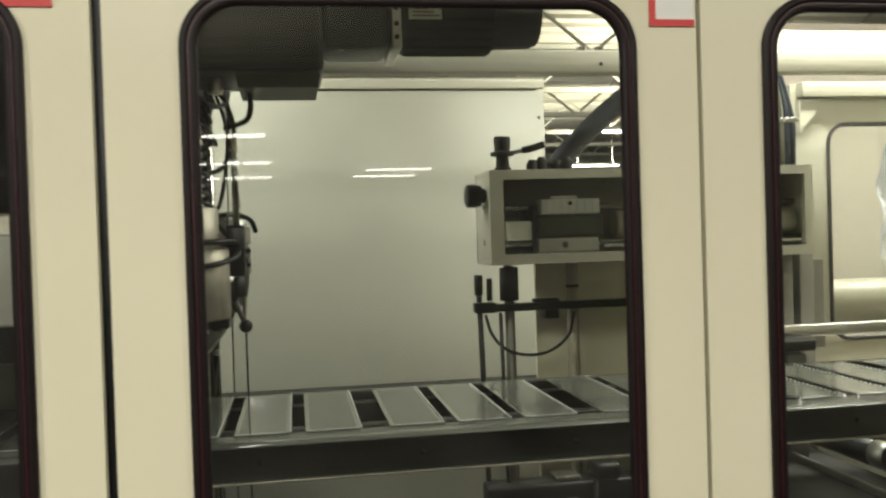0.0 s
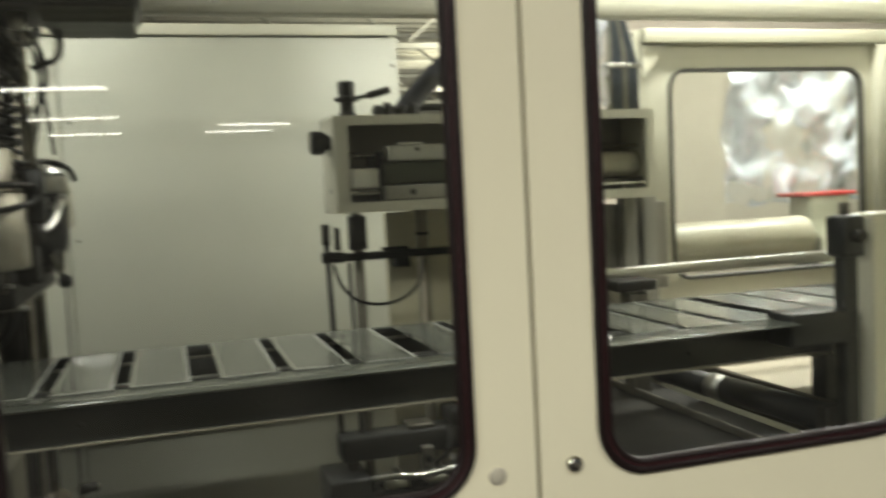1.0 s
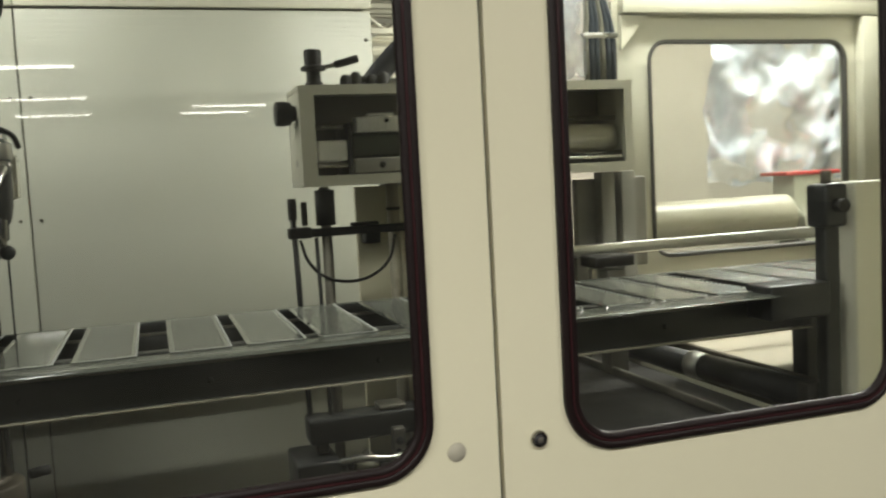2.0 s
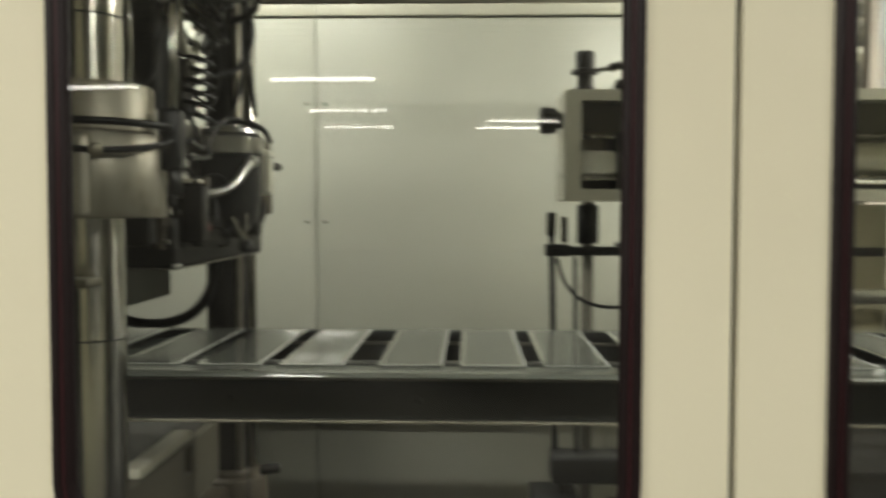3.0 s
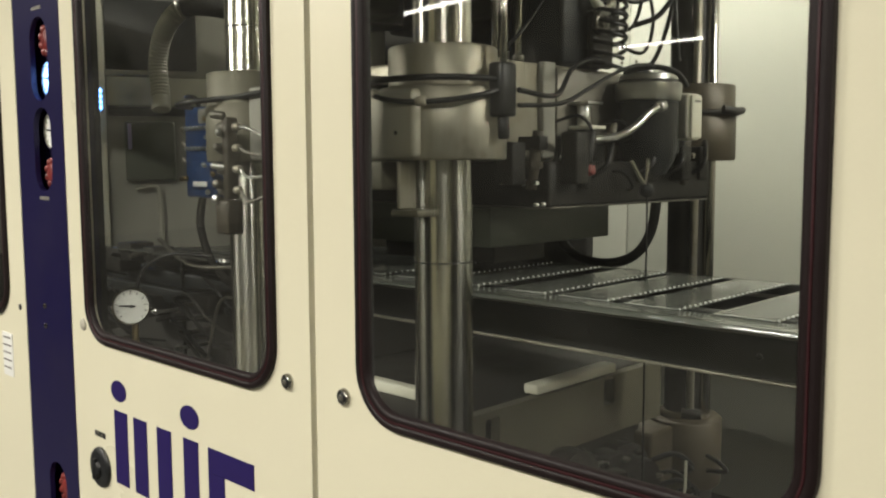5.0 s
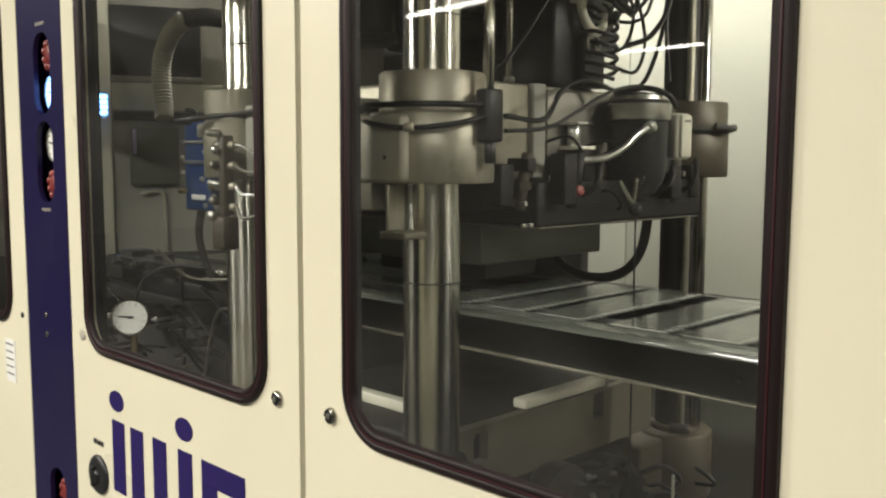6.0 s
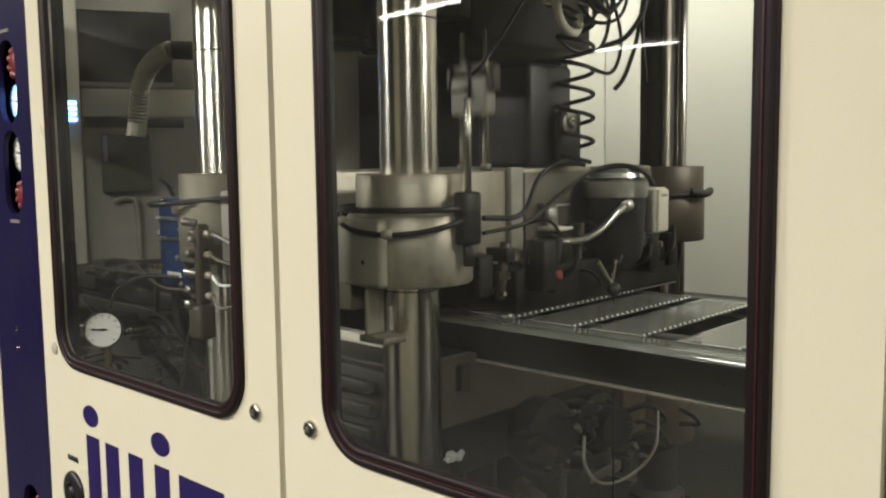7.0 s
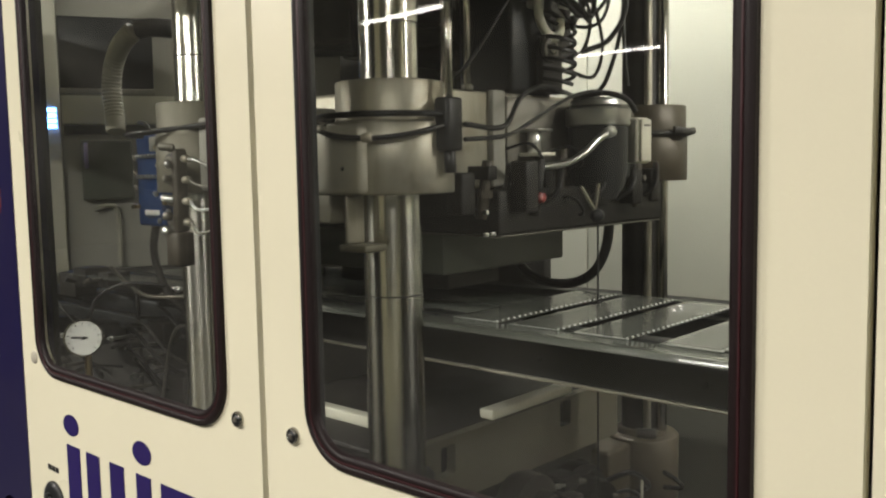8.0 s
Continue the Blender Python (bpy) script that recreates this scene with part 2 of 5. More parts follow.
# ---- builders ----
def link(name, bm, material, parent=None, smooth=False):
    me = bpy.data.meshes.new(name)
    bmesh.ops.recalc_face_normals(bm, faces=bm.faces)
    bm.to_mesh(me)
    bm.free()
    if smooth:
        me.set_sharp_from_angle(angle=radians(50))
    me.materials.append(material)
    ob = new(name, me)
    ob.parent = parent
    return ob


def part(name, bm, material, parent, label="", smooth=True):
    ob = link(name, bm, material, parent, smooth)
    return tagged(ob, label) if label else ob


def thing(name, label, category, group="", at=(0, 0, 0), turn=0):
    ob = new(name)
    ob.matrix_world = pose(*at, 0, 0, turn)
    return tagged(ob, label, category, group)


def solid(name, bm, material, label, category, group="", kind="", smooth=True):
    return tagged(link(name, bm, material, None, smooth), label, category, group, kind)


def box(bm, x0, x1, y0, y1, z0, z1, bevel=0.003, seg=2):
    r = bmesh.ops.create_cube(bm, size=1)
    vs = r["verts"]
    for v in vs:
        v.co = Vector((x0 + (v.co.x + 0.5) * (x1 - x0), y0 + (v.co.y + 0.5) * (y1 - y0), z0 + (v.co.z + 0.5) * (z1 - z0)))
    if bevel > 0:
        es = list({e for v in vs for e in v.link_edges})
        bmesh.ops.bevel(bm, geom=es, offset=min(bevel, 0.45 * min(x1 - x0, y1 - y0, z1 - z0)), segments=seg, affect="EDGES", profile=0.5)
    return bm


def B(*a, **k):
    return box(bmesh.new(), *a, **k)


def lathe(bm, centre, axis, profile, seg=32):
    """profile: (distance along axis, radius) pairs, closed at both ends."""
    axis = Vector(axis).normalized()
    u = axis.orthogonal().normalized()
    w = axis.cross(u)
    c = Vector(centre)
    rings = []
    for h, r in profile:
        rings.append([bm.verts.new(c + axis * h + (u * math.cos(a) + w * math.sin(a)) * r) for a in [2 * math.pi * i / seg for i in range(seg)]])
    for a, b in zip(rings, rings[1:]):
        for i in range(seg):
            bm.faces.new((a[i], a[(i + 1) % seg], b[(i + 1) % seg], b[i])).smooth = seg > 8
    bm.faces.new(rings[0][::-1])
    bm.faces.new(rings[-1])
    return bm


def cyl(bm, p, q, r, seg=24, ch=0.002):
    p, q = Vector(p), Vector(q)
    n = (q - p).length
    ch = min(ch, r * 0.3, n * 0.3)
    return lathe(bm, p, q - p, [(0, r - ch), (ch, r), (n - ch, r), (n, r - ch)], seg)


def C(p, q, r, seg=24, ch=0.002):
    return cyl(bmesh.new(), p, q, r, seg, ch)


def smooth_points(pts, n=6):
    pts = [Vector(p) for p in pts]
    out = []
    for i in range(len(pts) - 1):
        a, b = pts[i], pts[i + 1]
        p0 = pts[i - 1] if i else a * 2 - b
        p3 = pts[i + 2] if i + 2 < len(pts) else b * 2 - a
        for k in range(n):
            t = k / n
            out.append(0.5 * ((2 * a) + (b - p0) * t + (2 * p0 - 5 * a + 4 * b - p3) * t * t + (3 * a - p0 - 3 * b + p3) * t ** 3))
    out.append(pts[-1])
    return out


def tube(bm, pts, r, seg=8, n=6, ribs=0.0):
    ps = smooth_points(pts, n) if n else [Vector(p) for p in pts]
    up = None
    rings = []
    for i, p in enumerate(ps):
        d = (ps[min(i + 1, len(ps) - 1)] - ps[max(i - 1, 0)]).normalized()
        up = d.orthogonal().normalized() if up is None else (up - d * up.dot(d)).normalized()
        w = d.cross(up)
        rr = r * (1 + (ribs if i % 2 else -ribs))
        rings.append([bm.verts.new(p + (up * math.cos(a) + w * math.sin(a)) * rr) for a in [2 * math.pi * k / seg for k in range(seg)]])
    for a, b in zip(rings, rings[1:]):
        for k in range(seg):
            bm.faces.new((a[k], a[(k + 1) % seg], b[(k + 1) % seg], b[k])).smooth = True
    bm.faces.new(rings[0][::-1])
    bm.faces.new(rings[-1])
    return bm


def T(pts, r, seg=8, n=6, ribs=0.0):
    return tube(bmesh.new(), pts, r, seg, n, ribs)


def ball(bm, c, r, seg=12):
    made = bmesh.ops.create_uvsphere(bm, u_segments=seg, v_segments=max(6, seg // 2), radius=r, matrix=Matrix.Translation(c))
    for f in {f for v in made["verts"] for f in v.link_faces}:
        f.smooth = True
    return bm


def rounded(x0, x1, z0, z1, r, n=8):
    pts = []
    for cx, cz, a0 in ((x1 - r, z1 - r, 0), (x0 + r, z1 - r, 90), (x0 + r, z0 + r, 180), (x1 - r, z0 + r, 270)):
        for k in range(n + 1):
            a = radians(a0 + 90 * k / n)
            pts.append((cx + r * math.cos(a), cz + r * math.sin(a)))
    return pts


def holed_plate(outer, holes, y0, y1):
    """A plate in the x-z plane from y0 to y1 with openings cut through it."""
    bm = bmesh.new()
    edges = []
    for loop in [outer, *holes]:
        vs = [bm.verts.new((x, y0, z)) for x, z in loop]
        edges += [bm.edges.new((vs[i], vs[(i + 1) % len(vs)])) for i in range(len(vs))]
    bmesh.ops.triangle_fill(bm, edges=edges, use_beauty=True)
    r = bmesh.ops.extrude_face_region(bm, geom=list(bm.faces))
    bmesh.ops.translate(bm, verts=[g for g in r["geom"] if isinstance(g, bmesh.types.BMVert)], vec=(0, y1 - y0, 0))
    return bm


def ring_strip(loop_pts, section):
    """Sweeps a section of (inward, y) pairs round a closed x-z loop."""
    bm = bmesh.new()
    n = len(loop_pts)
    rows = []
    for i in range(n):
        p, a, b = Vector(loop_pts[i]), Vector(loop_pts[i - 1]), Vector(loop_pts[(i + 1) % n])
        d = (b - a).normalized()
        inward = Vector((-d.y, d.x))
        rows.append([bm.verts.new((p.x + inward.x * s, y, p.y + inward.y * s)) for s, y in section])
    m = len(section)
    for i in range(n):
        a, b = rows[i], rows[(i + 1) % n]
        for k in range(m):
            bm.faces.new((a[k], a[(k + 1) % m], b[(k + 1) % m], b[k])).smooth = True
    return bm


# ---- hall ----
tagged(link("floor", B(-16, 20, -26, 34, -0.2, 0.0, bevel=0), FLOORM), "grey painted concrete factory floor", "floor", kind="structure")
tagged(link("wall_north", B(-16, 20, 33.8, 34.0, 0, 5.4, bevel=0), WALLM), "pale plastered hall wall", "wall", kind="structure")
tagged(link("wall_south", B(-16, 20, -26.2, -26, 0, 5.4, bevel=0), WALLM), "pale plastered hall wall", "wall", kind="structure")
tagged(link("wall_west", B(-16.2, -16, -26, 34, 0, 5.4, bevel=0), WALLM), "pale plastered hall wall", "wall", kind="structure")
tagged(link("wall_east", B(20, 20.2, -26, 34, 0, 5.4, bevel=0), WALLM), "pale plastered hall wall", "wall", kind="structure")


def roof():
    bm = bmesh.new()
    box(bm, -16.2, 20.2, -26.2, 34.2, 5.4, 5.5, bevel=0)
    y = -25.5
    while y < 33:
        box(bm, -16, 20, y, y + 0.07, 5.32, 5.4, bevel=0)
        y += 0.62
    return bm


tagged(link("ceiling", roof(), ROOFM), "ribbed pale roof sheeting of the hall", "ceiling", kind="structure")


def truss(y):
    t = thing("roof_truss", "pale steel roof truss under the hall roof", "roof truss", "roof trusses", at=(0, y, 0))
    part("bottom_chord", B(-16, 20, -0.06, 0.06, 4.35, 4.45, bevel=0), TRUSS, t)
    part("top_chord", B(-16, 20, -0.06, 0.06, 5.18, 5.28, bevel=0), TRUSS, t)
    for k in range(17):
        x = -15.5 + k * 2
        part("web_bar", C((x, 0, 4.4), (x + 1, 0, 5.2), 0.03, 8), TRUSS, t)
        part("web_bar", C((x + 2, 0, 4.4), (x + 1, 0, 5.2), 0.03, 8), TRUSS, t)


for y in (5.0, 8.5, 12.0, 15.5, 19.0, 22.5, 26.0, 29.5):
    truss(y)


def fixture(x, y, z=3.2, louvre=False):
    t = thing("ceiling_lamp", "long white fluorescent tube lamp hung over the hall", "ceiling lamp", "fluorescent lamps", at=(x, y, z))
    part("housing", B(-0.72, 0.72, -0.06, 0.06, 0.03, 0.09), WHITE, t)
    part("tube", C((-0.66, 0, 0.005), (0.66, 0, 0.005), 0.019, 12), TUBE, t)
    for s in (-0.69, 0.69):
        part("end_cap", B(s - 0.02, s + 0.02, -0.03, 0.03, -0.02, 0.03), WHITE, t)
    part("hanger", C((-0.5, 0, 0.09), (-0.5, 0, 5.4 - z), 0.004, 6), TRUSS, t)
    part("hanger", C((0.5, 0, 0.09), (0.5, 0, 5.4 - z), 0.004, 6), TRUSS, t)
    if louvre:
        for k in range(4):
            s = -0.396 + 0.264 * k
            part("louvre_blade", B(s - 0.025, s + 0.025, -0.05, 0.05, -0.03, 0.029, bevel=0), TRUSS, t)
    return t


# besides the mirrored tubes, unseen ones added over aisle, machine and rear hall
LAMPS = [(-3.4, -2.4, 3.10), (-0.4, -2.4, 3.10), (2.6, -2.4, 3.10), (-2.9, 1.80, 2.86), (-1.05, 1.80, 2.86), (1.75, 1.14, 2.86), (3.4, 2.2, 3.2),
         (-5.13, -4.85, 3.0), (-1.49, -8.5, 3.0), (-1.6, -11.6, 3.0, True), (-1.75, -14.2, 3.0, True), (1.27, -14.4, 3.0), (1.45, -13.15, 3.0),
         (4.0, 7.0, 3.4), (6.0, 14.0, 3.4), (8.0, 22.0, 3.4), (-4.73, -8.9, 3.0)]
for p in LAMPS:
    fixture(*p)


# ---- machine front: doors with glazed windows ----
ZB, ZT = 1.090, 1.985


def lock(parent, x, z):
    bm = bmesh.new()
    lathe(bm, (x, 0.004, z), (0, -1, 0), [(0, 0.0135), (0.006, 0.0138), (0.010, 0.0128), (0.0115, 0.0105), (0.0100, 0.0092), (0.0060, 0.0088)], 28)
    l = part("lock", bm, CHROME, parent, "small chrome cylinder lock")
    part("key_core", C((x, 0.0, z), (x, -0.0068, z), 0.0086, 20), BLACK, l)
    part("key_slot", B(x - 0.0042, x + 0.0042, -0.0098, -0.0069, z - 0.0042, z + 0.0042, bevel=0.001), STEEL_DULL, l)


def pad(parent, x, z):
    part("hole_plug", C((x, 0.003, z), (x, -0.003, z), 0.0145, 24), PLUG, parent, "flat grey plastic hole plug")


def bowed_pane(x0, x1):
    """A clear plastic pane, sprung slightly outwards between its gasket."""
    bm = bmesh.new()
    n, m = 24, 28
    xc, zc = (x0 + x1) / 2, (ZB + ZT) / 2
    for off in (0.0, 0.004):
        g = []
        for i in range(n + 1):
            x = x0 + (x1 - x0) * i / n
            col = []
            for j in range(m + 1):
                z = ZB + 0.018 + (ZT - ZB - 0.036) * j / m
                col.append(bm.verts.new((x, -0.0095 + off + 0.045 * (x - xc) ** 2 + 0.030 * (z - zc) ** 2, z)))
            g.append(col)
        for i in range(n):
            for j in range(m):
                bm.faces.new((g[i][j], g[i + 1][j], g[i + 1][j + 1], g[i][j + 1])).smooth = True
    return bm


def door(name, x0, x1, wx0, wx1, label, glass, r=0.088):
    d = thing(name, label, "machine door", "machine doors")
    outer = rounded(x0, x1, 0.12, 2.17, 0.006, 2)
    part("door_leaf", holed_plate(outer, [rounded(wx0 + 0.006, wx1 - 0.006, ZB + 0.006, ZT - 0.006, r - 0.006)], 0.0, 0.018), CREAM, d, smooth=False)
    sec = [(0.0, 0.002), (0.001, -0.007), (0.006, -0.010), (0.011, -0.0095), (0.0125, -0.0075), (0.0165, -0.0075), (0.019, -0.0080), (0.0235, -0.0065), (0.0262, -0.004), (0.0265, 0.004), (0.010, 0.006), (0.008, 0.002)]
    part("window_gasket", ring_strip(rounded(wx0, wx1, ZB, ZT, r, 12), sec), RUBBER, d, "dark maroon rubber window gasket")
    part("gasket_filler", ring_strip(rounded(wx0, wx1, ZB, ZT, r, 12), [(0.0128, -0.0070), (0.0135, -0.0086), (0.0155, -0.0086), (0.0162, -0.0070)]), MAROON, d, "maroon filler strip of the gasket")
    p = part("pane", bowed_pane(wx0 + 0.018, wx1 - 0.018), glass, d)
    p.visible_shadow = False
    return d


door_z = door("machine_door", -1.366, -0.4735, -1.282, -0.562, "cream enamelled machine door with a dark gasketed window, violet lettering below", GLASS_DUSTY)
door_a = door("machine_door", -0.458, 0.438, -0.354, 0.337, "cream enamelled machine door with a large dark gasketed window", GLASS)
door_b = door("machine_door", 0.446, 1.352, 0.548, 1.196, "cream enamelled machine door with a gasketed window and warning sticker", GLASS)
door_y = door("machine_door", -2.53, -1.637, -2.43, -1.735, "cream enamelled machine door beside the dark blue gauge column", GLASS_DUSTY)
lock(door_z, -0.533, 1.121)
lock(door_a, -0.388, 1.121)
lock(door_b, 0.504, 1.123)
pad(door_a, 0.371, 1.122)
pad(door_z, -1.306, 1.123)
pad(door_b, 1.224, 1.125)
part("keyhole", C((-1.672, 0.002, 1.123), (-1.672, -0.003, 1.123), 0.008, 12), BLACK, door_y)
# a printed notice low on the far door
part("notice", B(-1.80, -1.735, -0.002, 0.001, 0.93, 1.045, bevel=0), PAPER, door_y, "small white printed notice")
for k in range(5):
    part("print_line", B(-1.795, -1.745, -0.0032, -0.0018, 1.03 - k * 0.02, 1.034 - k * 0.02, bevel=0), GREYBAR, door_y)
tagged(solid("machine_panel", B(1.36, 2.9, 0.0, 0.034, 0.12, 2.17), CREAM, "plain cream enamelled machine side panel", "machine panel"), kind="structure")
tagged(solid("machine_panel", B(-4.4, -2.54, 0.0, 0.034, 0.12, 2.17), CREAM, "plain cream enamelled machine side panel", "machine panel"), kind="structure")


def sticker(parent, x0, x1, z0, z1):
    s = part("sticker", B(x0, x1, -0.0022, 0.001, z0, z1, bevel=0), PAPER, parent, "white sticker with a red border")
    w = 0.011
    part("sticker_border", B(x0, x1, -0.0034, -0.0016, z0, z0 + w, bevel=0), REDSTRIP, s)
    part("sticker_border", B(x0, x0 + w, -0.0034, -0.0016, z0 + w, z1, bevel=0), REDSTRIP, s)
    part("sticker_border", B(x0, x1, -0.0034, -0.0016, z1 - w, z1, bevel=0), REDSTRIP, s)


sticker(door_a, 0.359, 0.434, 1.933, 2.04)
sticker(door_z, -0.610, -0.522, 1.953, 2.06)

# lettering on the door: plain bars and dots
for x0, x1 in ((-1.170, -1.112), (-1.083, -1.027), (-0.984, -0.928), (-0.880, -0.826)):
    part("lettering_bar", B(x0, x1, -0.0015, 0.001, 0.790, 0.952, bevel=0), LOGO, door_z, "violet-blue lettering bar")
part("lettering_bar", B(-0.790, -0.640, -0.0015, 0.001, 0.905, 0.952, bevel=0), LOGO, door_z, "violet-blue lettering bar")
part("lettering_bar", B(-0.790, -0.736, -0.0015, 0.001, 0.76, 0.9045, bevel=0), LOGO, door_z, "violet-blue lettering bar")
for x in (-1.146, -0.855):
    bm = bmesh.new()
    lathe(bm, (x, 0.001, 0.996), (0, -1, 0), [(0, 0.034), (0.0025, 0.034)], 40)
    bmesh.ops.scale(bm, vec=(1, 1, 0.68), space=Matrix.Translation((0, 0, -0.997)), verts=bm.verts)
    part("lettering_dot", bm, LOGO, door_z, "violet-blue lettering dot")


def selector(x, z):
    s = thing("rotary_switch", "black rotary selector switch set in the cream door", "switch", at=(x, 0, z))
    bm = bmesh.new()
    lathe(bm, (0, 0.002, 0), (0, -1, 0), [(0, 0.046), (0.006, 0.046), (0.010, 0.042), (0.012, 0.034), (0.013, 0.030)], 40)
    part("bezel", bm, BLACK, s)
    bm = bmesh.new()
    lathe(bm, (0, -0.011, 0), (0, -1, 0), [(0, 0.020), (0.006, 0.018), (0.008, 0.015)], 28)
    box(bm, -0.006, 0.006, -0.022, -0.012, -0.024, 0.024, bevel=0.003)
    part("grip", bm, BLACK, s)
    for k in range(3):
        part("print_mark", B(-0.026 + k * 0.018, -0.012 + k * 0.018, -0.0012, 0.001, 0.069, 0.081, bevel=0), BLACK, s)


selector(-1.243, 0.806)

# strips behind the joints between the doors
for x, m in ((-0.465, BLACK), (0.442, BLACK), (1.356, BLACK), (-2.535, BLACK)):
    tagged(solid("frame_post", B(x - 0.035, x + 0.035, 0.036, 0.10, 0.1, 2.16, bevel=0.002), m, "painted steel frame post behind the door joint", "frame post", "frame posts"), kind="structure")
tagged(solid("frame_beam", B(-4.4, 2.9, 0.002, 0.12, 2.176, 2.30, bevel=0.004), CREAM, "cream machine frame beam above the doors", "frame beam"), kind="structure")
tagged(solid("plinth", B(-4.4, 2.9, 0.02, 1.5, 0.0, 0.12, bevel=0.004), BLACK, "black steel machine plinth on the floor", "plinth"), kind="structure")


# ---- dark blue gauge column ----
def oval(cx, z0, z1, w):
    return rounded(cx - w / 2, cx + w / 2, z0, z1, w / 2 - 0.001, 8)


def dial(parent, c, axis, r, face, label):
    """A round pressure gauge that faces along axis."""
    axis = Vector(axis).normalized()
    c = Vector(c)
    bm = bmesh.new()
    lathe(bm, c - axis * 0.03, axis, [(0, r * 0.9), (0.004, r * 0.98), (0.030, r * 0.98), (0.034, r), (0.040, r), (0.042, r * 0.94), (0.036, r * 0.92)], 40)
    g = part("gauge_case", bm, CHROME, parent, label)
    bm = bmesh.new()
    lathe(bm, c + axis * 0.006, axis, [(0, r * 0.91), (0.0015, r * 0.91)], 40)
    part("dial_face", bm, face, g)
    side = Vector((0, 0, 1)).cross(axis).normalized()
    bm = bmesh.new()
    f = c + axis * 0.0095
    tube(bm, [f - side * r * 0.60 + Vector((0, 0, r * 0.06)), f + side * r * 0.22], 0.0016 + r * 0.012, 6, 0)
    ball(bm, f, r * 0.09, 10)
    part("needle", bm, BLACK, g)
    bm = bmesh.new()
    up = Vector((0, 0, 1))
    for k in range(11):
        a = radians(-135 + 27 * k)
        d = side * math.sin(a) + up * math.cos(a)
        tube(bm, [f + d * r * 0.70, f + d * r * 0.82], 0.0009 + r * 0.006, 4, 0)
    part("scale_marks", bm, BLACK, g)
    return g


def handwheel(parent, c, r):
    bm = bmesh.new()
    c = Vector(c)
    lathe(bm, c, (0, -1, 0), [(0, r * 0.55), (0.012, r * 0.6), (0.016, r * 0.4)], 20)
    for k in range(9):
        a = 2 * math.pi * k / 9
        ball(bm, c + Vector((math.cos(a) * r * 0.72, -0.006, math.sin(a) * r * 0.72)), r * 0.27, 8)
    part("handwheel", bm, RED, parent, "red lobed plastic handwheel")


column = thing("gauge_column", "dark blue enamelled column with gauges and red handwheels in oval cut-outs", "control column")
X0, X1 = -1.631, -1.371
ov = [oval(-1.487, 1.632, 1.826, 0.098), oval(-1.487, 1.420, 1.617, 0.098), oval(-1.487, 0.56, 0.760, 0.098)]
part("face_plate", holed_plate(rounded(X0, X1, 0.12, 2.17, 0.006, 2), ov, 0.0, 0.012), BLUE, column, smooth=False)
part("backing", B(X0, X1, 0.075, 0.09, 0.12, 2.17), BLACK, column)
part("side_cheek", B(X0, X0 + 0.006, 0.013, 0.074, 0.12, 2.17, bevel=0), BLUE, column)
part("side_cheek", B(X1 - 0.006, X1, 0.013, 0.074, 0.12, 2.17, bevel=0), BLUE, column)
handwheel(column, (-1.487, 0.03, 1.775), 0.042)
dial(column, (-1.487, 0.032, 1.685), (0, -1, 0), 0.042, BLUEDIAL, "chrome pressure gauge lit blue")
dial(column, (-1.487, 0.032, 1.563), (0, -1, 0), 0.044, WHITE, "chrome pressure gauge with a white dial")
handwheel(column, (-1.487, 0.03, 1.464), 0.040)
handwheel(column, (-1.487, 0.03, 0.69), 0.040)
for z in (1.143, 1.094):
    part("screw", C((-1.515, 0.002, z), (-1.515, -0.004, z), 0.007, 12), CHROME, column)
for z in (1.846, 1.404):
    part("print_mark", B(-1.515, -1.463, -0.0012, 0.001, z - 0.004, z + 0.004, bevel=0), GREYBAR, column)

# ---- back of the machine ----
wall = tagged(link("wall_rear_cabinet", B(-4.4, 0.86, 2.43, 2.75, 0.0, 2.25, bevel=0), SEAM), "pale enamelled rear cabinet wall behind the web", "cabinet wall", kind="structure")
xs = [-4.4, -3.3, -2.35, -1.404, -0.462, 0.889]
for a, b in zip(xs, xs[1:]):
    part("panel", B(a + 0.003, b - 0.003, 2.405, 2.427, 0.15, 2.232, bevel=0.004), WALL_IN, wall)
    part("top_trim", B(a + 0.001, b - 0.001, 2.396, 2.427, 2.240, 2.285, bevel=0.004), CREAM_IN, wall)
for x in (-0.462, -1.404):
    for z in (1.450, 1.905, 0.95):
        for s in (-0.035, 0.035):
            part("screw", C((x + s, 2.407, z), (x + s, 2.401, z), 0.007, 10), STEEL_DULL, wall)
part("screw", C((0.862, 2.407, 2.115), (0.862, 2.401, 2.115), 0.008, 10), STEEL_DULL, wall)

# added out of sight behind the web, only to shade the wall below
tagged(solid("shade_ledge", B(-2.2, 1.4, 1.70, 2.404, 0.985, 1.0, bevel=0.003), BLACK, "unseen black ledge added to shade the lower rear cabinet wall", "ledge"), kind="structure")
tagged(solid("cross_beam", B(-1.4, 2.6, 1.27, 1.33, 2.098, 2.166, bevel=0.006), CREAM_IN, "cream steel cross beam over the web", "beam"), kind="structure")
for x in (0.690, 0.745):
    bm = bmesh.new()
    lathe(bm, (x, 1.30, 2.166), (0, 0, 1), [(0, 0.016), (0.014, 0.016), (0.016, 0.010)], 6)
    solid("hex_bolt", bm, STEEL_DULL, "dull steel hexagon bolt on the cross beam", "bolt", "beam bolts")
solid("hex_bolt", C((0.739, 1.272, 2.124), (0.739, 1.266, 2.124), 0.006, 10), BLACK, "dark socket screw in the cross beam", "bolt", "beam bolts")


